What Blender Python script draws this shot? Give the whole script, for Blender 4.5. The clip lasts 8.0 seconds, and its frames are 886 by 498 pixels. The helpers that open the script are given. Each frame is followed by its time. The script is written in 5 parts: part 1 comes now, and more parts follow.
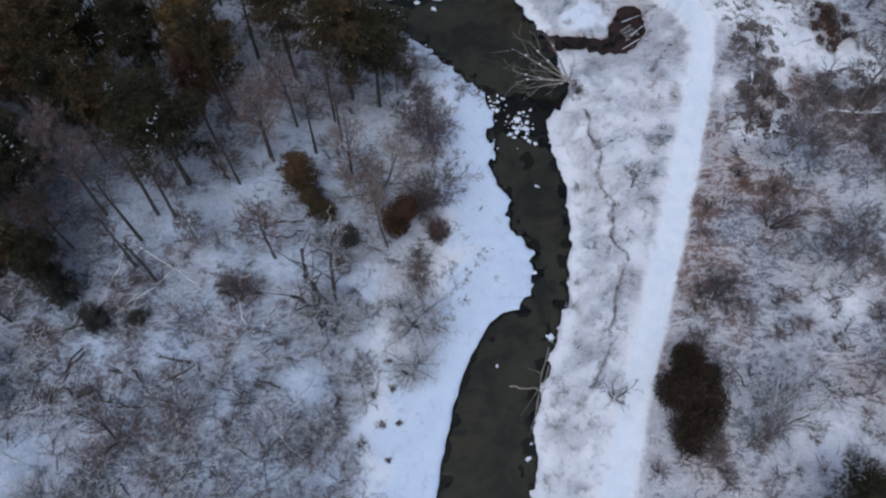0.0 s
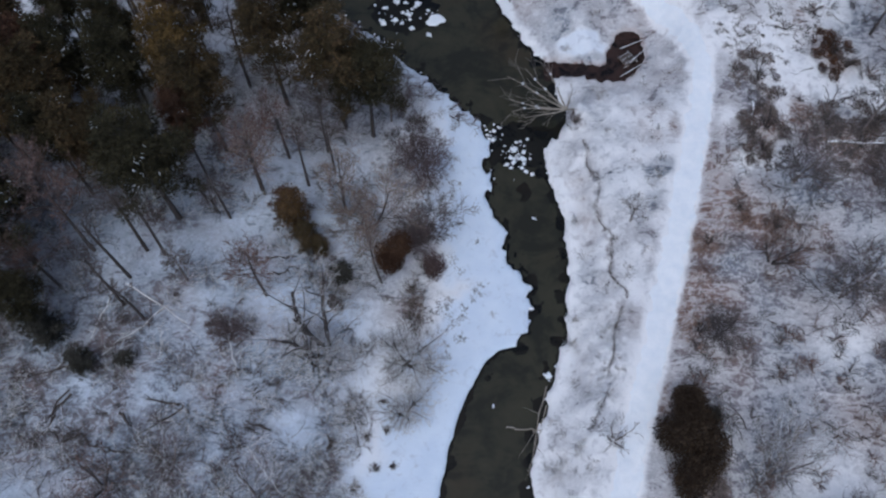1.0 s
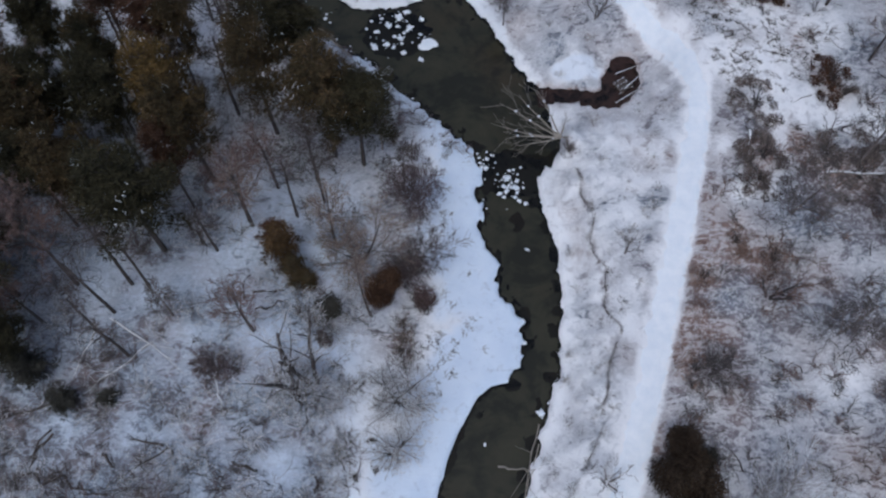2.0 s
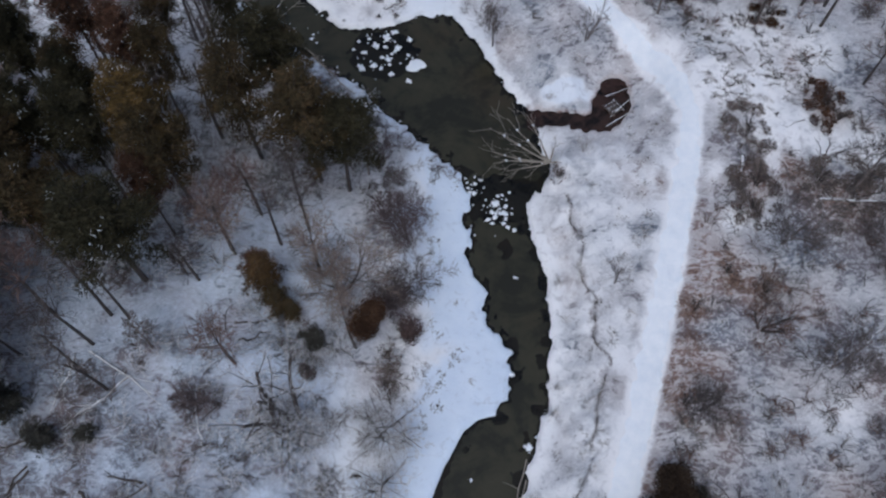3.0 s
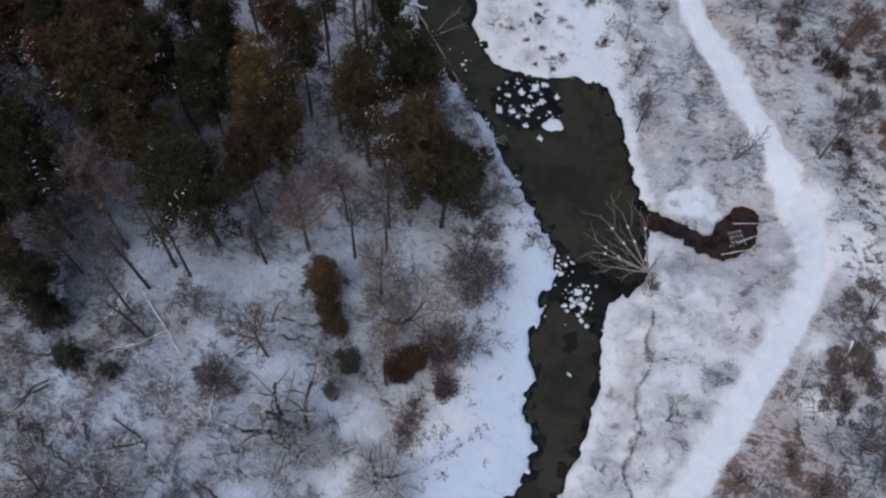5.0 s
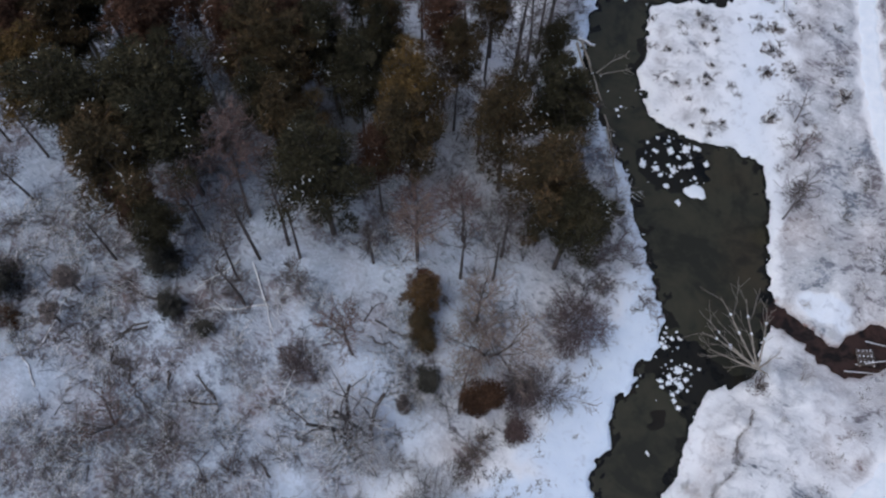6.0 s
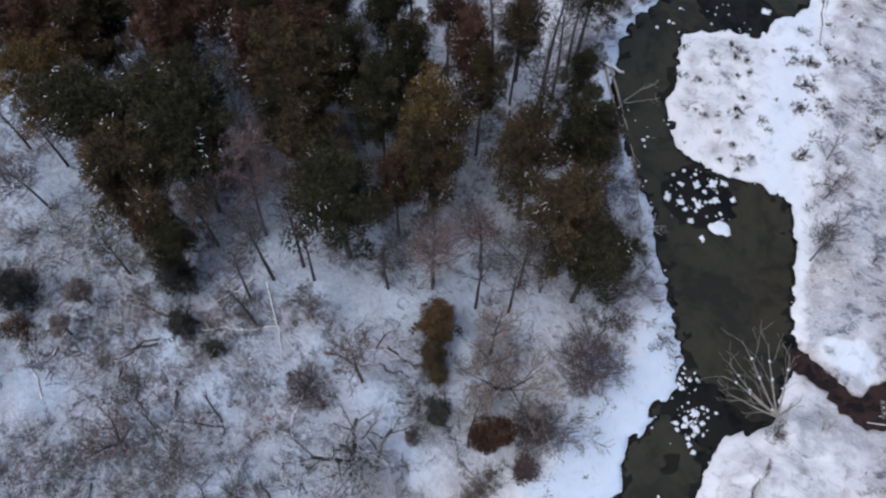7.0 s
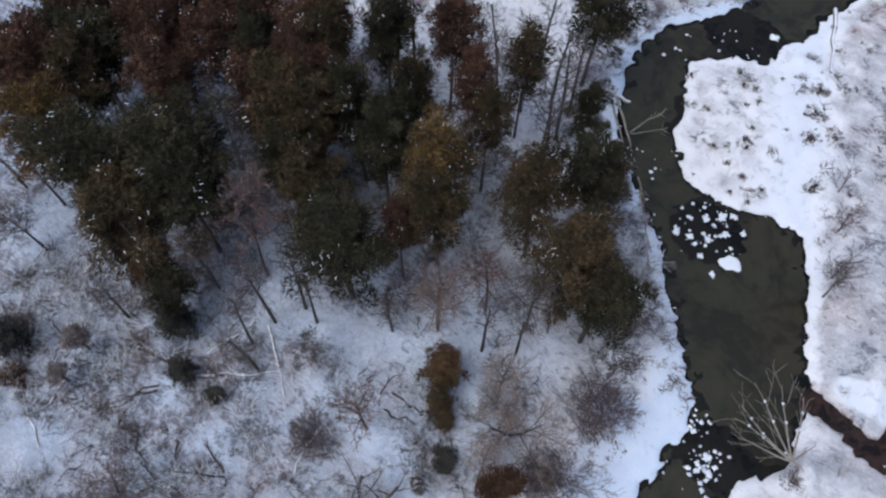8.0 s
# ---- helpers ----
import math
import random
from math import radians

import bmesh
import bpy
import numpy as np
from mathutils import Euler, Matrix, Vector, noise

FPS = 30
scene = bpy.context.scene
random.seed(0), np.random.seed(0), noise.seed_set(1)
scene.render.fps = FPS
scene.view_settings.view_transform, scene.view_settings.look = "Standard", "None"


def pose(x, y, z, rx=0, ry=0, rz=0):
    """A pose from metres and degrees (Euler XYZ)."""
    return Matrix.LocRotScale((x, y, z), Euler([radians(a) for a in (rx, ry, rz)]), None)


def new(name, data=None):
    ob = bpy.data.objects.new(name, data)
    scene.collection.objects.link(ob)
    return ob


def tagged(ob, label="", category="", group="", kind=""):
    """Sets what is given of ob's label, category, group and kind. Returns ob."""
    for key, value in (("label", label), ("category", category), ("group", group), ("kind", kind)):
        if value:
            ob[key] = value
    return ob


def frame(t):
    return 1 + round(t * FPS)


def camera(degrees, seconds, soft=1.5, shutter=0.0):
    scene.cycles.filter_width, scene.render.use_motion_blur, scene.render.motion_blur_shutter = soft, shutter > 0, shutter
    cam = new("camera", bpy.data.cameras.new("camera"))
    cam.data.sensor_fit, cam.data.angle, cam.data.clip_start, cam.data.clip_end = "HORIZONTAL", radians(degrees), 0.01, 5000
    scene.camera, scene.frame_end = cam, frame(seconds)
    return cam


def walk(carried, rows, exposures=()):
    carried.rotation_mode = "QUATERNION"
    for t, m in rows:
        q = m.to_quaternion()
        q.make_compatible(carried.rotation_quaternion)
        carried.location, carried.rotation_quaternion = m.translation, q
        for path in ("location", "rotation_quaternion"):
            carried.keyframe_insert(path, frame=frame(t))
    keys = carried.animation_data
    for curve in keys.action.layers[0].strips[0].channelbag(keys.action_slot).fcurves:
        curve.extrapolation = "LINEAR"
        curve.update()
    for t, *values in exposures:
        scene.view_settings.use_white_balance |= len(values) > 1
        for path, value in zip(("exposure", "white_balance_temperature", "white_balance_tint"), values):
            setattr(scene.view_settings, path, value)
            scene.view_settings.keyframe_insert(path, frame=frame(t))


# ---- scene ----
cam = camera(57.8, 8.0, soft=2.3)
METRES, EYE, TILT, LEAN, TURN = 24.0, 65.8, -64.0, 0.0, 0.0
ROWS = [
    (0.0, 0.0, 0.0, 0.0, 0.0, 0.0, -0.0),
    (0.5, 0.0066, 0.0321, 0.066, -0.07, 0.02, 0.04),
    (1.0, 0.017, 0.0624, 0.1244, -0.02, 0.11, 0.11),
    (1.5, 0.0321, 0.0903, 0.1839, -0.0, 0.18, 0.13),
    (3.0, 0.0911, 0.1754, 0.3439, -0.18, 0.22, 0.1),
    (3.5, 0.1189, 0.2033, 0.3952, -0.14, 0.31, 0.13),
    (4.0, 0.1424, 0.2282, 0.4481, -0.16, 0.32, 0.16),
    (4.1, 0.148, 0.2329, 0.4583, -3.57, 0.36, -1.42),
    (4.2, 0.1534, 0.2377, 0.4684, -3.32, 0.43, -2.65),
    (4.3, 0.1588, 0.2423, 0.4784, -2.52, 0.53, -4.18),
    (4.5, 0.1646, 0.2518, 0.4988, -0.18, 0.58, -8.12),
    (5.0, 0.166, 0.2766, 0.5511, 7.66, -0.84, -20.21),
    (6.5, 0.1426, 0.3484, 0.6616, 19.69, -5.62, -35.69),
    (7.0, 0.1045, 0.3676, 0.7063, 20.08, -5.86, -36.05),
    (7.5, 0.0521, 0.388, 0.754, 20.11, -5.89, -35.89),
    (8.0, -0.0056, 0.4071, 0.8055, 20.1, -5.84, -35.66),
]
walk(cam, [(t, pose(0, 0, EYE, TILT, LEAN, TURN) @ pose(METRES * x, METRES * y, METRES * z, 90 + pitch, roll, yaw)) for t, x, y, z, yaw, pitch, roll in ROWS],
     exposures=[(0.0, -0.27, 5330, 6), (4.0, -0.27, 5590, 6), (5.0, -0.30, 5610, 6), (6.5, 0.02, 5590, 7), (8.0, 0.20, 5560, 7)])

# ---- sky and light: a bright overcast winter day ----
world = bpy.data.worlds.new("winter_sky")
scene.world = world
world.use_nodes = True
wn = world.node_tree
sky = wn.nodes.new("ShaderNodeTexSky")
sky.sky_type, sky.sun_disc = "NISHITA", False
sky.sun_elevation, sky.sun_rotation = radians(65), radians(200)
sky.air_density, sky.dust_density, sky.ozone_density = 0.8, 5.0, 0.8
wn.links.new(sky.outputs[0], wn.nodes["Background"].inputs[0])
wn.nodes["Background"].inputs[1].default_value = 0.13
sun_data = bpy.data.lights.new("sun", "SUN")
sun_data.energy, sun_data.angle, sun_data.color = 0.6, radians(40), (1.0, 0.94, 0.86)
sun = new("sun", sun_data)
sun.rotation_mode = "QUATERNION"
sun.rotation_quaternion = Vector((0.15, 0.5, -1.15)).to_track_quat("-Z", "Y")


# ---- materials ----
def material(name, rough=0.8, spec=0.3):
    m = bpy.data.materials.new(name)
    m.use_nodes = True
    b = m.node_tree.nodes["Principled BSDF"]
    b.inputs["Roughness"].default_value = rough
    b.inputs["Specular IOR Level"].default_value = spec
    return m, m.node_tree, b


def node(nt, kind, **values):
    n = nt.nodes.new(kind)
    for key, value in values.items():
        n.inputs[key].default_value = value
    return n


def noise_of(nt, scale, detail=4.0, rough=0.6, distort=0.0, streak=1.0):
    co = nt.nodes.new("ShaderNodeNewGeometry")
    n = node(nt, "ShaderNodeTexNoise", Scale=scale, Detail=detail, Roughness=rough, Distortion=distort)
    way = co.outputs["Position"]
    if streak != 1.0:
        lay = nt.nodes.new("ShaderNodeMapping")
        lay.inputs["Rotation"].default_value, lay.inputs["Scale"].default_value = (0, 0, -0.9), (1 / streak, streak, 1)
        nt.links.new(way, lay.inputs["Vector"])
        way = lay.outputs[0]
    nt.links.new(way, n.inputs["Vector"])
    return n.outputs["Fac"]


def ramp(nt, fac, stops):
    r = nt.nodes.new("ShaderNodeValToRGB")
    while len(r.color_ramp.elements) < len(stops):
        r.color_ramp.elements.new(0.5)
    for e, (p, c) in zip(r.color_ramp.elements, stops):
        e.position, e.color = p, (*c, 1) if len(c) == 3 else c
    nt.links.new(fac, r.inputs[0])
    return r.outputs[0]


def calc(nt, op, a, b):
    n = nt.nodes.new("ShaderNodeMath")
    n.operation, n.use_clamp = op, False
    for i, v in enumerate((a, b)):
        if hasattr(v, "is_linked"):
            nt.links.new(v, n.inputs[i])
        else:
            n.inputs[i].default_value = v
    return n.outputs[0]


def mix(nt, fac, a, b):
    n = nt.nodes.new("ShaderNodeMix")
    n.data_type = "RGBA"
    for sock, v in ((n.inputs[0], fac), (n.inputs[6], a), (n.inputs[7], b)):
        if hasattr(v, "is_linked"):
            nt.links.new(v, sock)
        else:
            sock.default_value = v if isinstance(v, (int, float)) else (*v, 1)
    return n.outputs[2]


def bump(nt, b, height, strength, distance):
    n = node(nt, "ShaderNodeBump", Strength=strength, Distance=distance)
    nt.links.new(height, n.inputs["Height"])
    nt.links.new(n.outputs[0], b.inputs["Normal"])


def snow_ground():
    """Snow with dead grass and leaf litter showing through where the cover attribute is high."""
    m, nt, b = material("snow_ground", 0.75, 0.25)
    at = nt.nodes.new("ShaderNodeAttribute")
    at.attribute_name = "cover"
    warm = nt.nodes.new("ShaderNodeAttribute")
    warm.attribute_name = "warm"
    big, mid, fine = noise_of(nt, 0.16, 3, 0.6), noise_of(nt, 0.62, 5, 0.60, 1.8, 1.35), noise_of(nt, 2.6, 4, 0.7, 1.4, 1.5)
    thin = calc(nt, "ADD", calc(nt, "MULTIPLY", mid, 0.72), calc(nt, "MULTIPLY", fine, 0.32))
    thin = calc(nt, "ADD", thin, calc(nt, "MULTIPLY", calc(nt, "SUBTRACT", big, 0.5), 0.5))
    thin = calc(nt, "ADD", calc(nt, "MULTIPLY", calc(nt, "SUBTRACT", thin, 0.52), 1.5), 0.52)
    lift = calc(nt, "ADD", thin, calc(nt, "MULTIPLY", calc(nt, "SUBTRACT", at.outputs["Fac"], 1.0), 0.42))
    mask = ramp(nt, lift, [(0.50, (0, 0, 0)), (0.60, (0.62, 0.62, 0.62)), (0.72, (0.95, 0.95, 0.95))])
    speck = calc(nt, "ADD", calc(nt, "MULTIPLY", noise_of(nt, 1.15, 4, 0.62, 0.8), 0.75), calc(nt, "MULTIPLY", fine, 0.25))
    speck = calc(nt, "ADD", speck, calc(nt, "MULTIPLY", calc(nt, "SUBTRACT", at.outputs["Fac"], 1.0), 0.22))
    mask = calc(nt, "MULTIPLY", mask, ramp(nt, noise_of(nt, 1.5, 4, 0.7, 1.6), [(0.36, (0.5, 0.5, 0.5)), (0.54, (1.1, 1.1, 1.1))]))
    mask = calc(nt, "MAXIMUM", mask, calc(nt, "MULTIPLY", ramp(nt, speck, [(0.33, (0, 0, 0)), (0.58, (1, 1, 1))]), 0.58))
    veil = calc(nt, "MINIMUM", calc(nt, "MULTIPLY", at.outputs["Fac"], at.outputs["Fac"]), 1.0)
    mask = calc(nt, "MAXIMUM", mask, calc(nt, "MULTIPLY", veil, ramp(nt, noise_of(nt, 3.0, 5, 0.75, 2.0, 1.8), [(0.36, (0.14, 0.14, 0.14)), (0.60, (0.70, 0.70, 0.70))])))
    snow = ramp(nt, noise_of(nt, 0.35, 5, 0.6), [(0.3, (0.76, 0.762, 0.778)), (0.7, (0.862, 0.847, 0.850))])
    # bluer, darker snow: ice under thin snow, and the west's shade painted into colour
    ice_and_shade = nt.nodes.new("ShaderNodeAttribute")
    ice_and_shade.attribute_name = "ice_and_shade"
    snow = mix(nt, ice_and_shade.outputs["Fac"], snow, ramp(nt, noise_of(nt, 0.5, 4, 0.6), [(0.3, (0.60, 0.68, 0.80)), (0.7, (0.68, 0.75, 0.85))]))
    cold = ramp(nt, noise_of(nt, 1.1, 4, 0.7, 1.0), [(0.3, (0.095, 0.107, 0.130)), (0.7, (0.225, 0.243, 0.285))])
    brown = ramp(nt, noise_of(nt, 1.0, 4, 0.7, 1.0), [(0.3, (0.115, 0.070, 0.056)), (0.7, (0.27, 0.185, 0.158))])
    nt.links.new(mix(nt, mask, snow, mix(nt, warm.outputs["Fac"], cold, brown)), b.inputs["Base Color"])
    bump(nt, b, thin, 0.3, 0.2)
    return m


def packed_snow():
    m, nt, b = material("packed_snow", 0.6, 0.3)
    c = ramp(nt, noise_of(nt, 0.9, 6, 0.65), [(0.3, (0.74, 0.78, 0.83)), (0.7, (0.86, 0.87, 0.89))])
    nt.links.new(c, b.inputs["Base Color"])
    bump(nt, b, noise_of(nt, 2.5, 5, 0.7), 0.5, 0.12)
    return m


def creek_water(name, dark, light, scale, spec=0.5):
    m, nt, b = material(name, 0.15, spec)
    n = calc(nt, "ADD", calc(nt, "MULTIPLY", noise_of(nt, scale, 4, 0.6, 1.2), 0.7), calc(nt, "MULTIPLY", noise_of(nt, scale * 5, 3, 0.6, 0.6), 0.3))
    shade = ramp(nt, n, [(0.42, dark), (0.52, light), (0.75, tuple(1.35 * v for v in light))])
    silt = ramp(nt, noise_of(nt, scale * 0.6, 3, 0.5), [(0.5, (1, 1, 1)), (0.75, (1.08, 0.9, 0.82))])
    tint = nt.nodes.new("ShaderNodeMix")
    tint.data_type, tint.blend_type = "RGBA", "MULTIPLY"
    tint.inputs[0].default_value = 1.0
    nt.links.new(shade, tint.inputs[6])
    nt.links.new(silt, tint.inputs[7])
    nt.links.new(tint.outputs[2], b.inputs["Base Color"])
    bump(nt, b, noise_of(nt, 1.2, 3), 0.06, 0.05)
    return m


def bark(name, lo, hi, snowy=0.0):
    m, nt, b = material(name, 0.85, 0.2)
    c = ramp(nt, noise_of(nt, 2.2, 5, 0.7), [(0.3, lo), (0.7, hi)])
    if snowy:
        g = nt.nodes.new("ShaderNodeNewGeometry")
        sep = nt.nodes.new("ShaderNodeSeparateXYZ")
        nt.links.new(g.outputs["Normal"], sep.inputs[0])
        up = calc(nt, "ADD", sep.outputs[2], calc(nt, "MULTIPLY", calc(nt, "SUBTRACT", noise_of(nt, 1.1, 3), 0.5), 1.4))
        c = mix(nt, ramp(nt, up, [(0.75 - snowy, (0, 0, 0)), (0.9 - snowy * 0.5, (1, 1, 1))]), c, (0.80, 0.82, 0.85))
    nt.links.new(c, b.inputs["Base Color"])
    bump(nt, b, noise_of(nt, 9, 4), 0.5, 0.03)
    return m


def foliage(name, lo, hi, tip=None):
    m, nt, b = material(name, 0.85, 0.1)
    g = nt.nodes.new("ShaderNodeNewGeometry")
    v = calc(nt, "ADD", calc(nt, "MULTIPLY", g.outputs["Random Per Island"], 0.4), calc(nt, "MULTIPLY", noise_of(nt, 0.45, 3), 0.75))
    nt.links.new(ramp(nt, v, [(0.28, lo), (0.62, hi), (0.85, tip or tuple(1.4 * c for c in hi))]), b.inputs["Base Color"])
    return m


SNOW = snow_ground()
PACKED = packed_snow()
WATER = creek_water("creek_water", (0.006, 0.0058, 0.0045), (0.013, 0.0118, 0.0085), 0.22, 0.22)
SKIM = creek_water("skim_ice", (0.021, 0.020, 0.013), (0.035, 0.0325, 0.020), 0.16, 0.3)
MUD = creek_water("brook_water", (0.010, 0.0075, 0.006), (0.036, 0.021, 0.016), 0.35, 0.25)
BARK_DARK = bark("dark_bark", (0.045, 0.038, 0.035), (0.12, 0.10, 0.09))
BARK_GREY = bark("grey_bark", (0.12, 0.10, 0.09), (0.26, 0.22, 0.20), 0.2)
BARK_PALE = bark("pale_wood", (0.22, 0.20, 0.18), (0.40, 0.37, 0.34), 0.10)
BARK_DRY = bark("dry_wood", (0.19, 0.165, 0.135), (0.36, 0.32, 0.27), 0.0)
BARK_RED = bark("reddish_twigs", (0.12, 0.078, 0.066), (0.25, 0.17, 0.145))
TWIG = bark("brush_twigs", (0.075, 0.064, 0.06), (0.19, 0.16, 0.15))
TWIG_MAUVE = bark("mauve_twigs", (0.09, 0.07, 0.068), (0.20, 0.155, 0.15))
TWIG_TAN = bark("tan_twigs", (0.20, 0.155, 0.13), (0.40, 0.32, 0.27))
TWIG_PALE = bark("frosted_twigs", (0.22, 0.19, 0.17), (0.42, 0.38, 0.35), 0.25)
NEEDLES = {"green": foliage("green_needles", (0.012, 0.0122, 0.008), (0.040, 0.0365, 0.0205), (0.088, 0.072, 0.040)),
           "olive": foliage("olive_needles", (0.017, 0.0155, 0.010), (0.064, 0.0485, 0.025), (0.14, 0.088, 0.044)),
           "gold": foliage("golden_needles", (0.029, 0.022, 0.011), (0.112, 0.074, 0.028), (0.215, 0.134, 0.046)),
           "rust": foliage("rust_needles", (0.026, 0.018, 0.013), (0.092, 0.051, 0.034), (0.185, 0.094, 0.058)),
           "amber": foliage("amber_needles", (0.026, 0.019, 0.012), (0.088, 0.056, 0.027), (0.165, 0.10, 0.046)),
           "dusk": foliage("dark_spruce_needles", (0.016, 0.0162, 0.0135), (0.044, 0.042, 0.034), (0.085, 0.078, 0.066))}
BROWN_LEAF = foliage("brown_leaves", (0.017, 0.012, 0.009), (0.050, 0.034, 0.023), (0.095, 0.066, 0.042))
MAUVE_LEAF = foliage("dry_mauve_leaves", (0.055, 0.038, 0.035), (0.14, 0.10, 0.092))
RUST_LEAF = foliage("rust_leaves", (0.024, 0.014, 0.010), (0.074, 0.041, 0.025), (0.135, 0.077, 0.043))
PINK_LEAF = foliage("dry_pink_leaves", (0.08, 0.055, 0.05), (0.20, 0.145, 0.13))
GREY_LEAF = foliage("dry_grey_leaves", (0.085, 0.072, 0.068), (0.20, 0.165, 0.15))
LITTER = foliage("dry_grass", (0.13, 0.085, 0.068), (0.28, 0.195, 0.16))
TUFT = foliage("dark_grass", (0.05, 0.045, 0.042), (0.15, 0.13, 0.12))
WHITE = packed_snow()
PLANK = bark("weathered_plank", (0.20, 0.16, 0.13), (0.42, 0.36, 0.31), 0.3)


# ---- mesh helpers ----
def mesh_of(name, verts, faces, mat):
    """A mesh from an array of places and an array of faces with the same number of corners."""
    verts, faces = np.asarray(verts, np.float32), np.asarray(faces, np.int32)
    me = bpy.data.meshes.new(name)
    n, k = faces.shape
    me.vertices.add(len(verts))
    me.vertices.foreach_set("co", verts.ravel())
    me.loops.add(n * k)
    me.loops.foreach_set("vertex_index", faces.ravel())
    me.polygons.add(n)
    me.polygons.foreach_set("loop_start", np.arange(0, n * k, k, dtype=np.int32))
    me.update(calc_edges=True)
    me.materials.append(mat)
    return me


def part(name, data, parent=None, label=""):
    ob = new(name, data)
    if parent:
        ob.parent = parent
    return tagged(ob, label)


def tubes(segs, sides=4):
    """Tapered sticks: rows of x0 y0 z0 x1 y1 z1 r0 r1."""
    s = np.asarray(segs, float)
    a, b, r0, r1 = s[:, :3], s[:, 3:6], s[:, 6], s[:, 7]
    w = b - a
    w /= np.linalg.norm(w, axis=1, keepdims=True) + 1e-9
    ref = np.where(np.abs(w[:, 2:3]) > 0.9, [[1.0, 0, 0]], [[0, 0, 1.0]])
    u = np.cross(w, ref)
    u /= np.linalg.norm(u, axis=1, keepdims=True) + 1e-9
    v = np.cross(w, u)
    ang = np.arange(sides) * 2 * np.pi / sides
    ring = u[:, None] * np.cos(ang)[None, :, None] + v[:, None] * np.sin(ang)[None, :, None]
    lo, hi = a[:, None] + ring * r0[:, None, None], b[:, None] + ring * r1[:, None, None]
    verts = np.concatenate([lo, hi], 1).reshape(-1, 3)
    k = np.arange(sides)
    quad = np.stack([k, (k + 1) % sides, (k + 1) % sides + sides, k + sides], 1)
    faces = (np.arange(len(s))[:, None, None] * 2 * sides + quad[None]).reshape(-1, 4)
    return verts, faces


def rod(points, radii, sides=7):
    """One bent, tapered, closed stick through the points."""
    p, r = np.asarray(points, float), np.asarray(radii, float)
    w = np.gradient(p, axis=0)
    w /= np.linalg.norm(w, axis=1, keepdims=True) + 1e-9
    ref = np.array([0, 0, 1.0]) if abs(w[0, 2]) < 0.9 else np.array([1.0, 0, 0])
    u = np.cross(w, ref)
    u /= np.linalg.norm(u, axis=1, keepdims=True) + 1e-9
    v = np.cross(w, u)
    a = np.arange(sides) * 2 * np.pi / sides
    ring = p[:, None] + r[:, None, None] * (u[:, None] * np.cos(a)[None, :, None] + v[:, None] * np.sin(a)[None, :, None])
    n = len(p)
    verts = np.concatenate([ring.reshape(-1, 3), p[:1], p[-1:]])
    k = np.arange(sides)
    quad = np.stack([k, (k + 1) % sides, (k + 1) % sides + sides, k + sides], 1)
    faces = (np.arange(n - 1)[:, None, None] * sides + quad[None]).reshape(-1, 4)
    faces = [tuple(f) for f in faces]
    e = (n - 1) * sides
    caps = [(n * sides, (j + 1) % sides, j) for j in range(sides)] + [(n * sides + 1, e + j, e + (j + 1) % sides) for j in range(sides)]
    return verts, faces + caps


def loose_mesh(name, verts, faces, mat):
    me = bpy.data.meshes.new(name)
    me.from_pydata([tuple(v) for v in verts], [], [tuple(int(i) for i in f) for f in faces])
    me.materials.append(mat)
    return me


def blades(centres, ways, lengths, widths, r):
    """Single narrow triangles that spring from the centres along the ways."""
    c, w = np.asarray(centres), np.asarray(ways)
    side = np.cross(w, r.normal(size=w.shape))
    side /= np.linalg.norm(side, axis=1, keepdims=True) + 1e-9
    side *= (np.asarray(widths) / 2)[:, None]
    tip = c + w * np.asarray(lengths)[:, None]
    verts = np.stack([c + side, tip, c - side], 1).reshape(-1, 3)
    return verts, np.arange(len(c) * 3).reshape(-1, 3)


def units(r, n):
    v = r.normal(size=(n, 3))
    return v / np.linalg.norm(v, axis=1, keepdims=True)


def blob(r, rx, ry, rz, rings=5, around=9, rag=0.0):
    """A lumpy closed lump with a flat underside, as verts and quads."""
    verts, faces = [], []
    ph = r.uniform(0, 6.28, 3)
    for i in range(rings + 1):
        th = math.pi / 2 * (1 - i / rings)
        for j in range(around):
            a = 2 * math.pi * j / around
            k = 1 + 0.12 * math.sin(2 * a + ph[0]) + 0.10 * math.sin(3 * a + ph[1]) + 0.09 * math.sin(5 * a + ph[2])
            k += rag * (math.sin(4 * a + 2 * ph[0]) + math.sin(7 * a + 3 * ph[1]))
            rad = max(0.02, math.cos(th) ** 0.5)
            verts.append((rx * k * rad * math.cos(a), ry * k * rad * math.sin(a), rz * math.sin(th)))
    for i in range(rings):
        for j in range(around):
            a, b = i * around + j, i * around + (j + 1) % around
            faces.append((a, a + around, b + around, b))
    return np.array(verts), np.array(faces)


def zs(x, y):
    """Height of the finished ground sheet at the places, straight from its grid."""
    x, y = np.asarray(x, float), np.asarray(y, float)
    i, j = np.clip(np.searchsorted(GRID_X, x) - 1, 0, len(GRID_X) - 2), np.clip(np.searchsorted(GRID_Y, y) - 1, 0, len(GRID_Y) - 2)
    u, v = (x - GRID_X[i]) / (GRID_X[i + 1] - GRID_X[i]), (y - GRID_Y[j]) / (GRID_Y[j + 1] - GRID_Y[j])
    return (GRID_Z[j, i] * (1 - u) + GRID_Z[j, i + 1] * u) * (1 - v) + (GRID_Z[j + 1, i] * (1 - u) + GRID_Z[j + 1, i + 1] * u) * v


def gz(x, y):
    return float(zs(x, y))


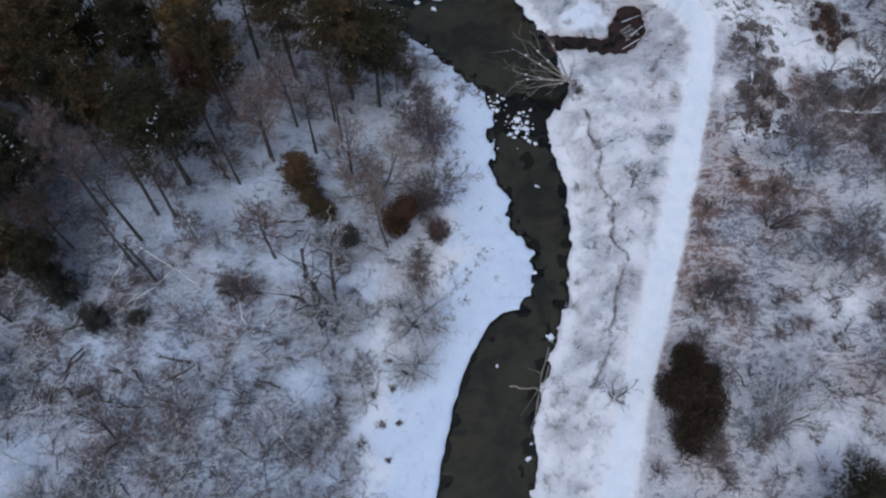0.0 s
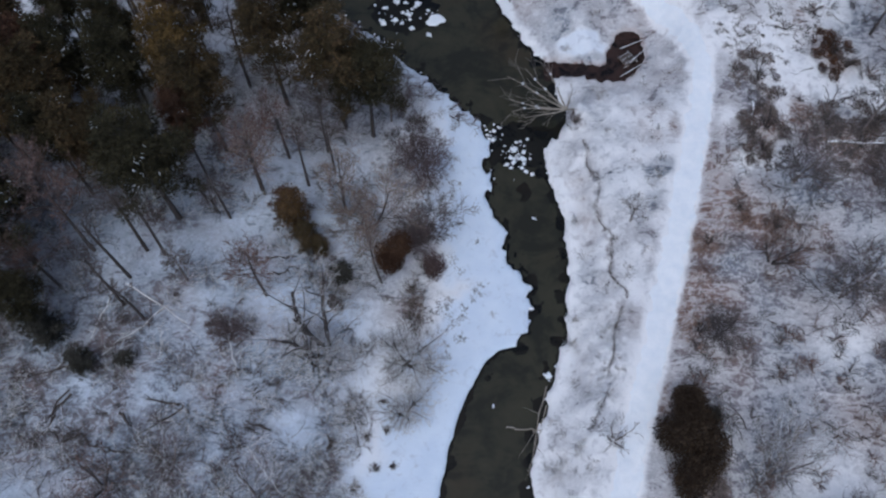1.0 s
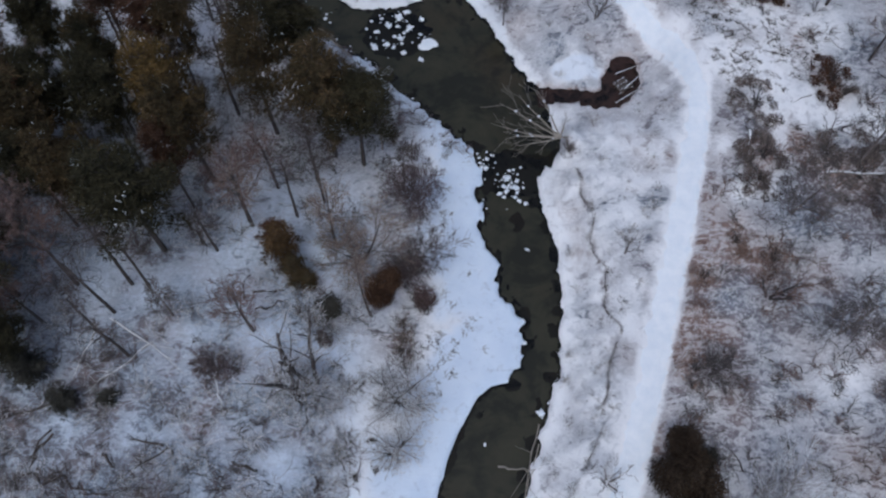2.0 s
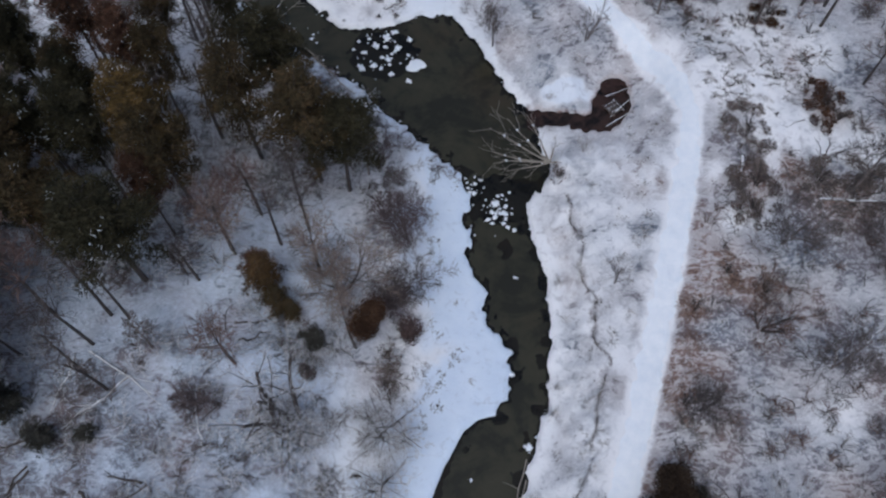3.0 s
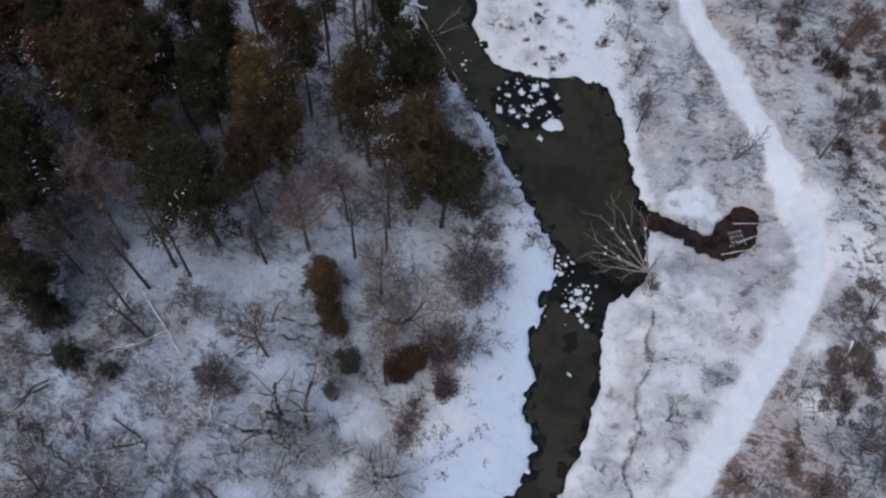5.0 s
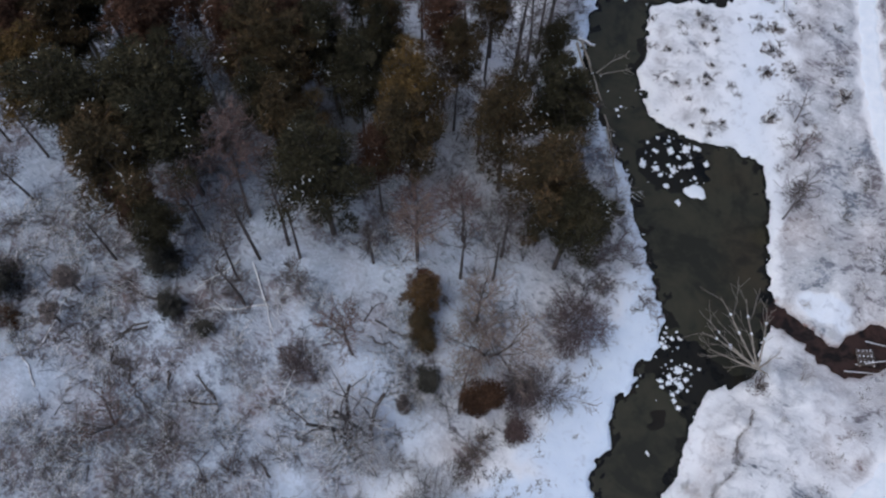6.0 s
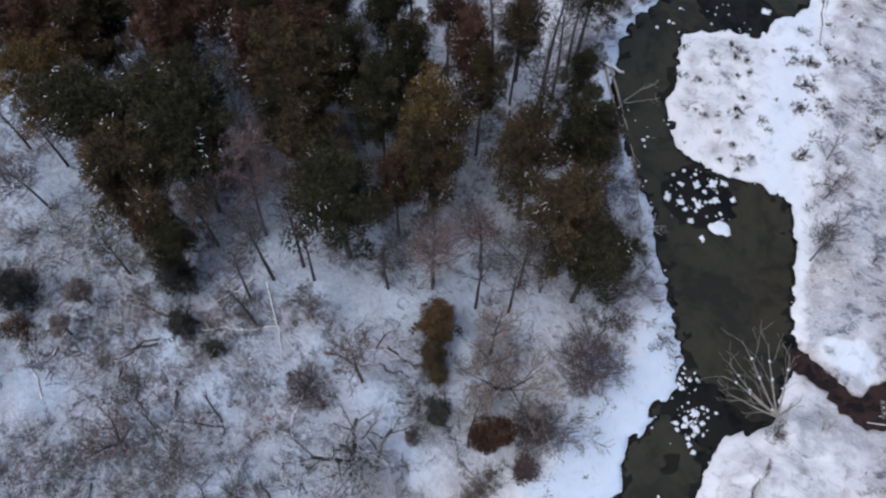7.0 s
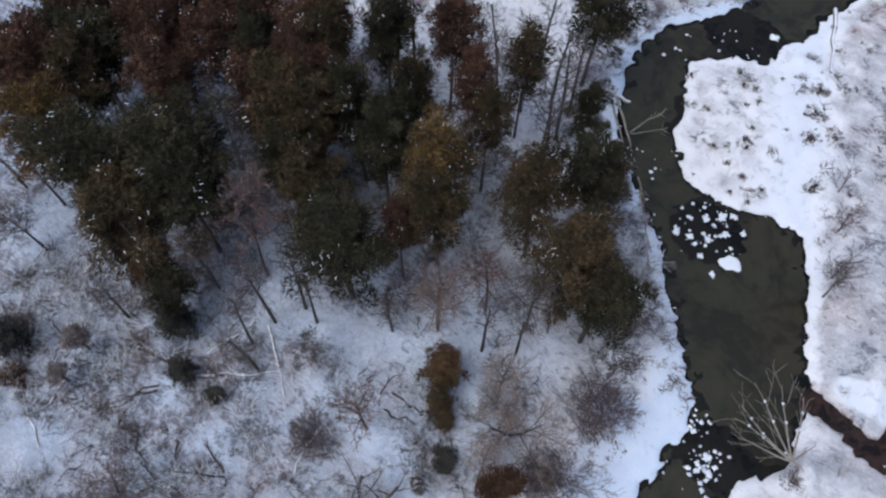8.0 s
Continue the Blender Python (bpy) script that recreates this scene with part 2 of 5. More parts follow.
# ---- the lie of the land ----
# the two banks of the creek, from downstream to upstream (x, y)
BANK_W = [(-26, -160), (-4, -30), (-1, 6), (-0.6, 10.1), (0.6, 16.5), (2.1, 21.4), (3.2, 23.4), (4.6, 25.6), (7.2, 26.3), (7.8, 28),
          (8.1, 31.6), (8.0, 33.2), (6.4, 33.8), (6.0, 36.4), (6.5, 38.3), (5.0, 39.2), (4.7, 41.7), (5.3, 42.7), (4.3, 44.5), (5.1, 46.9),
          (4.6, 48.8), (4.3, 49.9), (1.8, 51.6),
          (-0.3, 54), (-3.2, 57), (-6.9, 60.9), (-10.7, 63.2), (-12.8, 64.8), (-15.2, 66.7), (-17.6, 69.4), (-19.1, 72.6), (-20.5, 77.4), (-20.3, 82.0), (-18.1, 85.2),
          (-14.8, 90.5), (-14, 100), (-22, 160)]
BANK_E = [(-16, -160), (4, -30), (6.8, 6), (7, 10.1), (7.7, 16.5), (9, 21.4), (10, 24), (11, 27.6), (11.7, 32), (11.6, 37.4), (11.5, 40),
          (10.7, 42.6), (10.2, 44.6), (10.7, 46.9), (12.3, 48.5), (12.4, 51.5), (11.4, 55), (9.6, 58.5), (8, 61.6), (5.7, 66), (4, 68.4),
          (2.6, 69.8), (1.1, 69.0), (-0.6, 69.2), (-2.7, 67.7), (-5.5, 67.5), (-7.0, 67.3), (-9.6, 67.9), (-9.8, 69.5), (-11.4, 70.2), (-12.4, 72.1),
          (-13.2, 75.1), (-14.6, 77.7), (-15.7, 80.1), (-13.5, 82.5), (-10.9, 84.3), (-9.1, 85.1), (-9.7, 87.7), (-8.7, 89.3), (-7.6, 89.8), (-8.0, 93.1),
          (-6, 100), (-12, 160)]


def rounded(pts):
    """The same line with its corners cut."""
    out = [pts[0]]
    for (ax, ay), (bx, by) in zip(pts[:-1], pts[1:]):
        out += [(0.75 * ax + 0.25 * bx, 0.75 * ay + 0.25 * by), (0.25 * ax + 0.75 * bx, 0.25 * ay + 0.75 * by)]
    return out + [pts[-1]]


BANK_W, BANK_E = rounded(BANK_W), rounded(BANK_E)
BROOK = [(10.2, 56.0, 1.1), (12.7, 55.9, 0.95), (15.0, 55.5, 0.75), (16.6, 54.9, 1.0), (18.2, 55.3, 1.4), (19.1, 57.0, 1.9), (19.6, 59.0, 1.4)]
RILL = [(14.1, 46.5), (14.0, 44.0), (14.6, 41.8), (14.7, 38.5), (15.3, 35.5), (15.2, 32.5), (15.9, 30), (15.0, 27.0), (14.6, 24.5), (13.9, 22.0), (12.2, 18.5)]
TRACK = [(6, -160), (10, -20), (12.2, 6), (13.2, 9.6), (15.3, 17.5), (17.7, 24.3), (19.7, 31.1), (21.6, 37.2), (23.8, 45.2), (25.5, 51.5),
         (25.7, 54.5), (24.9, 58.2), (21.8, 63.2), (18.8, 67), (16.2, 70.3), (12.5, 76.4), (8, 83), (1, 97), (-12, 160)]

TRAIL = [(25.6, 56.0), (28.5, 58.6), (31.0, 57.2), (33.6, 54.2), (36.2, 50.6), (39.0, 49.6), (46.0, 48.0)]
GAP = [(33.0, 54.0), (32.4, 50.5), (32.2, 46.0), (30.4, 42.6), (27.6, 42.0)]


def seg_dist(x, y, pts):
    """Distance from the places to a broken line, and the side: positive to its left."""
    best, side = np.full(np.shape(x), 1e9), np.zeros(np.shape(x))
    for (ax, ay), (bx, by) in zip(pts[:-1], pts[1:]):
        ux, uy = bx - ax, by - ay
        k = np.clip(((x - ax) * ux + (y - ay) * uy) / (ux * ux + uy * uy), 0, 1)
        d = np.hypot(x - ax - k * ux, y - ay - k * uy)
        s = ux * (y - ay) - uy * (x - ax)
        near = d < best
        best, side = np.where(near, d, best), np.where(near, s, side)
    return best, side


def inside(x, y, pts):
    hit = np.zeros(np.shape(x), bool)
    for (ax, ay), (bx, by) in zip(pts, pts[1:] + pts[:1]):
        cross = (ay > y) != (by > y)
        hit ^= cross & (x < (bx - ax) * (y - ay) / (by - ay + 1e-12) + ax)
    return hit


def waves(x, y, size, seed):
    """Cheap smooth noise between about -1 and 1."""
    r = np.random.RandomState(seed)
    out = 0
    for k in range(7):
        a, f, p = r.uniform(0, 6.283), 6.283 / size * r.uniform(0.6, 1.6), r.uniform(0, 6.283)
        out = out + np.sin(f * (x * np.cos(a) + y * np.sin(a)) + p + 1.1 * np.sin(0.6 * f * (y * np.cos(a) - x * np.sin(a)) + 2 * p))
    return out / 3.2


def smooth(v):
    v = np.clip(v, 0, 1)
    return v * v * (3 - 2 * v)


def creek(x, y):
    """Signed distance to the water's edge (positive on land) and whether the east bank is the nearer."""
    dw, de = seg_dist(x, y, BANK_W)[0], seg_dist(x, y, BANK_E)[0]
    d = np.where(inside(x, y, BANK_W + BANK_E[::-1]), -1, 1) * np.minimum(dw, de)
    rag = np.where(dw < de, 1.3, 1.0) * (0.36 - 0.66 * np.sqrt(np.abs(waves(x, y, 3.4, 3)) + 0.02)) + 0.10 * waves(x, y, 1.1, 4)
    calm = np.where((dw < de) & (y < 26.5), 0.2, 1.0)
    return d + rag * calm, de < dw


def brook(x, y):
    best = np.full(np.shape(x), 1e9)
    for (ax, ay, ar), (bx, by, br) in zip(BROOK[:-1], BROOK[1:]):
        ux, uy = bx - ax, by - ay
        k = np.clip(((x - ax) * ux + (y - ay) * uy) / (ux * ux + uy * uy), 0, 1)
        best = np.minimum(best, np.hypot(x - ax - k * ux, y - ay - k * uy) - ar - k * (br - ar))
    return best + 0.16 * waves(x, y, 1.3, 8)


def land(x, y):
    """Height of the snow before the water courses are cut in."""
    d, east = creek(x, y)
    low = 1 - 0.75 * smooth((y - 58) / 10) * smooth((17 - x) / 8)
    low = low * (0.25 + 0.75 * smooth(brook(x, y) / 5))
    he = 0.35 + low * (2.4 * smooth((d - 0.2) / 5) + 1.4 * smooth((d - 4) / 13))
    he = he + 1.7 * np.exp(-((x - 13.4) ** 2 + (y - 49.6) ** 2) / 2.6) * smooth(d / 0.9)
    hw = 0.22 + 2.7 * smooth((d - 4) / 17)
    h = np.where(east, he, hw)
    return h, d, east


def ground_z(x, y, known=None):
    h, d, east = known or land(x, y)
    t = seg_dist(x, y, TRACK)[0]
    rough = smooth((d - np.where(east, 0.2, 4.0)) / 3) * smooth((t - 1.2) / 1.6)
    h = h + rough * (0.12 * waves(x, y, 7, 11) + 0.05 * waves(x, y, 2.6, 12) + 0.03 * waves(x, y, 1.1, 13))
    h = h - 0.16 * (1 - smooth((t - 1.1) / 0.6))
    h = h - 0.25 * np.exp(-(seg_dist(x, y, RILL)[0] + 0.25 * waves(x, y, 2, 21)) ** 2 / 0.05)
    b = brook(x, y)
    h = h - 0.75 * (1 - smooth((b + 0.35) / 0.6))
    return np.where(d < 0.35, np.minimum(h, np.clip(d * 1.3, -0.9, 0.4)), h)


# ---- the ground, one sheet out to the horizon ----
def spaced(lo, hi, step):
    """Even steps over the near stretch, then ever wider ones."""
    near = np.arange(lo, hi + step / 2, step)
    out = step * 1.35 ** np.arange(1, 26)
    far = np.cumsum(out)
    return np.concatenate([lo - far[::-1], near, hi + far])


# patches of reddish litter and brush east of the lane: x, y, size
RED_PATCHES = [(26.5, 37.4, 2.2), (23.3, 34.4, 1.8), (29.4, 36.0, 2.4), (24.5, 29.8, 2.0), (21.4, 26.4, 1.8), (30.2, 45.6, 2.2), (38.1, 44.5, 3.2),
               (22.6, 31.0, 1.4), (38.0, 54.5, 1.8), (34.0, 47.5, 1.8), (19.2, 32.6, 1.2), (18.3, 26.5, 1.3)]
OPEN_SNOW = [(-14, 41, 4.0), (-16.9, 36.8, 3.4), (-20.0, 28.9, 3.6), (-20.5, 34.5, 3.8), (-24, 33, 3.0), (-9, 38, 2.6), (-7, 44, 2.6), (-28.6, 21.5, 2.6), (-33.4, 11.4, 3.0),
             (-28.5, 34.5, 3.6), (-4.2, 39, 2.6), (-12.4, 28.8, 2.6), (-23.6, 20.6, 1.9), (-11.5, 19.4, 2.0), (-33.7, 26.2, 2.4), (-16.8, 21.2, 1.5), (-4.4, 23.2, 2.2),
             (-3.9, 18.5, 2.4), (-4.1, 14.4, 2.6), (-6.0, 28.2, 1.8)]
DARK_SCRUB = [(-17.4, 23.4, 1.6), (-17.8, 21.6, 1.2), (-28.8, 17.8, 2.2), (-21.5, 26.6, 1.8), (-8.1, 15.0, 1.7), (-6.6, 17.6, 1.0), (-21.2, 15.6, 2.0), (-10.8, 21.6, 1.4), (-25.9, 27.1, 1.6),
              (-30.0, 12.0, 2.4), (-17.6, 26.5, 2.2), (-31.1, 25.7, 2.0), (-32.6, 17.9, 2.4), (-34.0, 23.2, 2.0), (-13.0, 25.5, 1.6), (-24.0, 24.4, 1.6), (-14.5, 16.0, 1.8)]
BARE_SNOW = [(27.8, 42.3, 1.6), (32.5, 52.0, 2.2), (33.0, 25.0, 2.5), (28.5, 57.0, 3.0), (33.5, 58.0, 3.0), (33.0, 63.5, 3.5), (38.5, 60.5, 3.0), (40.5, 51.0, 2.4), (24.5, 61.5, 2.0), (30.0, 13.5, 3.0), (27.0, 47.5, 1.2), (13.2, 17.0, 2.4), (12.4, 12.0, 2.6), (14.6, 23.0, 1.6)]


def spots(x, y, places):
    out = 0 * x
    for px, py, size in places:
        out = np.maximum(out, np.exp(-((x - px) ** 2 + (y - py) ** 2) / size ** 2))
    return out


def cover_at(x, y, d, east):
    """How much grass and litter shows through the snow, how reddish it is, and where it is blued: bare ice under thin
    snow, and painted shade in the west.
    """
    t, side = seg_dist(x, y, TRACK)
    shelf = 4.4 - 3.6 * smooth((y - 46) / 6) + 1.2 * waves(x, y, 6, 31) * smooth((52 - y) / 6)
    west = (1.02 + 0.34 * smooth((-x - 10) / 14)) * smooth((d - shelf) / (4.0 - 2.6 * smooth((y - 48) / 6))) + 0.22 * waves(x, y, 7, 32) * smooth((d - shelf - 1) / 4)
    glade = np.exp(-((x + 5.5 + 0.12 * (y - 20)) / 2.2) ** 2) * (y < 30)
    west = west - 0.5 * glade + 0.35 * spots(x, y, [(-2.1, 30.0, 1.6), (-0.8, 33.6, 1.2)])
    west = west * (1 - 0.30 * spots(x, y, OPEN_SNOW)) + 0.26 * spots(x, y, DARK_SCRUB) + 0.75 * smooth((y - 49) / 5) * smooth((d + 0.3) / 0.6) * smooth((7 - d) / 4)
    west = west * (1 - 0.5 * smooth((y - 43) / 6) * smooth((-x - 13) / 4))
    near = 0.66 + 0.26 * waves(x, y, 5, 33) + 0.55 * smooth((4.6 - t) / 2.4) * smooth(0.25 + waves(x, y, 5, 38)) + 0.38 * smooth((y - 50) / 5) + 0.34 * smooth((y - 58) / 4) * smooth(0.3 + 1.6 * waves(x, y, 3.2, 45))
    beyond = 1.27 + 0.20 * waves(x, y, 5, 34)
    red = spots(x, y, RED_PATCHES)
    e = np.where(side < 0, beyond, near) + 0.16 * red
    e = e * (1 - 0.75 * spots(x, y, BARE_SNOW)) - 0.16 * smooth((y - 58) / 6) * (side < 0)
    spit = (y > 62) & (x < 8)
    band = np.exp(-((x + 1.0 + 0.45 * (y - 75)) / 3.4) ** 2)
    e = np.where(spit, 0.56 + 0.30 * waves(x, y, 3, 35) - 0.75 * band + 0.48 * smooth((x + 0.45 * (y - 75) - 2.0) / 2), e)
    c = np.where(east, e * smooth(d / 1.5), west)
    upper = smooth((y - 47) / 6)
    verge = 0.9 - 0.1 * upper + (0.12 + 0.12 * upper) * waves(x, y, 3.2, 44)
    c = c * smooth((t - verge) / np.where(side < 0, 0.6, 1.0))
    trail, gap = seg_dist(x, y, TRAIL)[0] + 0.4 * waves(x, y, 3, 39), seg_dist(x, y, GAP)[0] + 0.3 * waves(x, y, 2, 40)
    c = c * (0.25 + 0.75 * smooth((trail - 0.7) / 1.6)) * (0.45 + 0.55 * smooth((gap - 0.3) / 0.9))
    pan = np.hypot((x - 14.6) / 2.6, (y - 58.3) / 1.25) + 0.22 * waves(x, y, 2.5, 42)
    c = c * (0.25 + 0.75 * smooth((pan - 0.75) / 0.5))
    rill = np.exp(-(seg_dist(x, y, RILL)[0] + 0.25 * waves(x, y, 2, 21)) ** 2 / 0.06)
    c = np.maximum(c, 1.25 * rill * (waves(x, y, 5, 22) > -0.6))
    pond = 1 - smooth((brook(x, y) + 0.1) / 0.6)
    c = np.maximum(c, 1.3 * pond)
    warm = np.clip(np.where(east, 0.30 + 0.4 * waves(x, y, 10, 36) + 0.35 * smooth((5 - t) / 3) * (side < 0) + 0.75 * red, 0.16 + 0.32 * waves(x, y, 9, 37) + 0.3 * spots(x, y, DARK_SCRUB)) + pond, 0, 1)
    # the term in -x puts cool shade into the west snow's colour, beyond the shelf
    ice_and_shade = np.where(east, np.maximum(0.45 * band * spit, 0.5 * (1 - smooth((pan - 0.8) / 0.3))), np.maximum(1 - smooth((d - shelf + 0.5) / 3.0), 1.0 * smooth((-x - 2) / 8) * smooth((50 - y) / 10)))
    return np.clip(c, 0, 1.3), warm, np.clip(ice_and_shade, 0, 1)


GRID_X, GRID_Y = spaced(-60, 50, 0.28), spaced(5, 102, 0.28)
GX, GY = np.meshgrid(GRID_X, GRID_Y)
LAND = land(GX.ravel(), GY.ravel())
GRID_Z = ground_z(GX.ravel(), GY.ravel(), LAND).reshape(GX.shape)


def make_ground():
    x, y = GX.ravel(), GY.ravel()
    ny, nx = GX.shape
    i = (np.arange(ny - 1)[:, None] * nx + np.arange(nx - 1)[None]).ravel()
    me = mesh_of("ground", np.stack([x, y, GRID_Z.ravel()], 1), np.stack([i, i + 1, i + nx + 1, i + nx], 1), SNOW)
    cover, warm, ice_and_shade = cover_at(x, y, LAND[1], LAND[2])
    for name, v in (("cover", cover), ("warm", warm), ("ice_and_shade", ice_and_shade)):
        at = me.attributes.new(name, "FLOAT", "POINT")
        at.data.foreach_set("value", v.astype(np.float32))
    me.polygons.foreach_set("use_smooth", np.ones(len(me.polygons), bool))
    tagged(new("ground", me), "snow-covered ground with dead grass showing through", "ground", kind="structure")


def sheet(name, keep, height, lo, hi, step, mat):
    """A flat or sloping sheet over the cells of a grid that keep() picks."""
    X, Y = np.meshgrid(np.arange(lo[0], hi[0], step), np.arange(lo[1], hi[1], step))
    ny, nx = X.shape
    x, y = X.ravel(), Y.ravel()
    i = (np.arange(ny - 1)[:, None] * nx + np.arange(nx - 1)[None]).ravel()
    quads = np.stack([i, i + 1, i + nx + 1, i + nx], 1)
    ok = keep(x, y)
    quads = quads[ok[quads].all(1)]
    used = np.unique(quads)
    new_id = np.zeros(len(x), int)
    new_id[used] = np.arange(len(used))
    me = mesh_of(name, np.stack([x, y, height(x, y)], 1)[used], new_id[quads], mat)
    me.polygons.foreach_set("use_smooth", np.ones(len(me.polygons), bool))
    return new(name, me)


def make_track():
    """A trodden lane, a little sunk, with two shallow ruts."""
    pts = np.array(TRACK, float)
    run = np.concatenate([[0], np.cumsum(np.hypot(*np.diff(pts, axis=0).T))])
    s = np.arange(0, run[-1], 0.3)
    c = np.stack([np.interp(s, run, pts[:, 0]), np.interp(s, run, pts[:, 1])], 1)
    for _ in range(48):
        c[1:-1] = (c[:-2] + 2 * c[1:-1] + c[2:]) / 4
    w = np.gradient(c, axis=0)
    w /= np.linalg.norm(w, axis=1, keepdims=True)
    across = np.linspace(-1.4, 1.4, 25)
    p = c[:, None] + across[None, :, None] * np.stack([w[:, 1], -w[:, 0]], 1)[:, None]
    x, y = p[..., 0].ravel(), p[..., 1].ravel()
    k = np.tile(np.abs(across), len(c)) + 0.20 * waves(x, y, 2.2, 41) + 0.08 * waves(x, y, 0.9, 43)
    z = zs(x, y) + 0.07 - 0.16 * smooth((k - 0.78 + 0.16 * smooth((y - 47) / 6)) / 0.5) - 0.035 * np.exp(-((k - 0.6) / 0.25) ** 2) * smooth((34 - y) / 12)
    n = len(across)
    i = (np.arange(len(c) - 1)[:, None] * n + np.arange(n - 1)[None]).ravel()
    me = mesh_of("track", np.stack([x, y, z], 1), np.stack([i, i + 1, i + n + 1, i + n], 1), PACKED)
    me.polygons.foreach_set("use_smooth", np.ones(len(me.polygons), bool))
    tagged(new("road", me), "narrow snow-packed lane trodden through the brush", "track", kind="structure")


make_ground()
make_track()
creek_sheet = sheet("water", lambda x, y: creek(x, y)[0] < 1.2, lambda x, y: 0 * x, (-26, -10), (16, 110), 0.5, WATER)
tagged(creek_sheet, "dark olive creek water, partly skimmed with ice", "creek", kind="structure")
brook_sheet = sheet("brook_water", lambda x, y: (brook(x, y) < 0.5) & (x > 10.5), lambda x, y: land(x, y)[0] - 0.32, (8, 50), (24, 62), 0.25, MUD)
tagged(brook_sheet, "reddish brown brook running into the creek", "brook", kind="structure")




def skim_height(x, y):
    """Thin ice: it stays clear of the banks in bites, and of the open leads."""
    d = creek(x, y)[0]
    edge = -d - 0.25 - 0.75 * smooth(1.4 * waves(x, y, 2.6, 81)) - 0.15 * waves(x, y, 0.9, 82)
    for px, py, rx, ry in ((8.0, 46.8, 4.0, 2.6), (-3.6, 64.0, 3.6, 3.2), (-12.6, 86.5, 5.0, 3.4), (8.4, 29.6, 0.7, 0.7), (8.2, 41.8, 0.6, 1.0)):
        edge = np.minimum(edge, (np.hypot((x - px) / rx, (y - py) / ry) - 1) * min(rx, ry) + 0.3 * waves(x, y, 1.8, 83))
    return np.clip(edge * 0.12, -0.08, 0.014)


def split_sheet(ob):
    """The separate pieces of a sheet, each as an object of its own."""
    me = ob.data
    verts = np.empty(len(me.vertices) * 3, np.float32)
    me.vertices.foreach_get("co", verts)
    quads = np.empty(len(me.loops), np.int32)
    me.loops.foreach_get("vertex_index", quads)
    verts, quads = verts.reshape(-1, 3), quads.reshape(-1, 4)
    mark = np.arange(len(verts))
    while True:
        low = mark[quads].min(1)
        fresh = mark.copy()
        np.minimum.at(fresh, quads.ravel(), np.repeat(low, 4))
        fresh = fresh[fresh]
        if (fresh == mark).all():
            break
        mark = fresh
    name, mat = me.name, me.materials[0]
    bpy.data.objects.remove(ob)
    for piece in np.unique(mark):
        own = quads[mark[quads[:, 0]] == piece]
        if len(own) > 12:
            used, flat = np.unique(own, return_inverse=True)
            part_of = mesh_of(name, verts[used], flat.reshape(-1, 4), mat)
            part_of.polygons.foreach_set("use_smooth", np.ones(len(part_of.polygons), bool))
            tagged(new("ice_sheet", part_of), "thin dull olive ice skin on the dark creek", "ice sheet", "ice sheets")


split_sheet(sheet("ice_sheet", lambda x, y: (creek(x, y)[0] < 0.3) & (skim_height(x, y) > -0.07), skim_height, (-24, -10), (14, 104), 0.2, SKIM))


# ---- trees ----
def grow(r, base, way, length, radius, level, out, twigs, opt):
    """One branch and those that spring from it; out gathers the paths of trunks and limbs, twigs the thin sticks."""
    n = (6, 4, 3, 2)[level]
    p, w = np.array(base, float), np.array(way, float)
    w /= np.linalg.norm(w)
    step, spots = length / n, []
    taper = opt["taper"] if level == 0 else 0.75
    path, radii = [p], [radius]
    for i in range(n):
        w = w + r.normal(size=3) * opt["bend"] * (0.5 if level == 0 else 1.0)
        w[2] += (0.0, opt["rise"], opt["rise"] * 0.8, 0.05)[level]
        w /= np.linalg.norm(w)
        q = p + w * step
        r0, r1 = radius * (1 - taper * i / n), radius * (1 - taper * (i + 1) / n)
        if level > 1:
            twigs.append((*p, *q, max(r0, 0.020), max(r1, 0.015)))
        path.append(q)
        radii.append(max(r1, 0.018))
        for k in np.linspace(0, 1, 5)[:-1]:
            spots.append(((i + k) / n, p + (q - p) * k, w.copy()))
        p = q
    if level < 2:
        out.append((level, path, radii))
    if level == 3:
        return
    start = opt["start"] if level == 0 else 0.25
    spots = [s for s in spots if s[0] >= start]
    count = opt["count"][level]
    picks = np.linspace(0, len(spots) - 1, count).astype(int)
    turn = r.uniform(0, 6.28)
    for i in picks:
        f, at, along = spots[i]
        turn += 2.4 + r.uniform(-0.5, 0.5)
        ref = np.array([0, 0, 1.0]) if abs(along[2]) < 0.9 else np.array([1.0, 0, 0])
        u = np.cross(along, ref)
        u /= np.linalg.norm(u)
        v = np.cross(along, u)
        spread = opt["angle"] * r.uniform(0.75, 1.25)
        side = (u * math.cos(turn) + v * math.sin(turn)) * math.sin(spread) + along * math.cos(spread)
        size = (opt["limb"] * (1.15 - 0.65 * (f - start) / (1 - start + 1e-6)) if level == 0 else 0.52 * (1.15 - 0.5 * f)) * length * r.uniform(0.7, 1.2)
        grow(r, at, side, size, radius * (1 - taper * f) * (0.5 if level == 0 else 0.45), level + 1, out, twigs, opt)


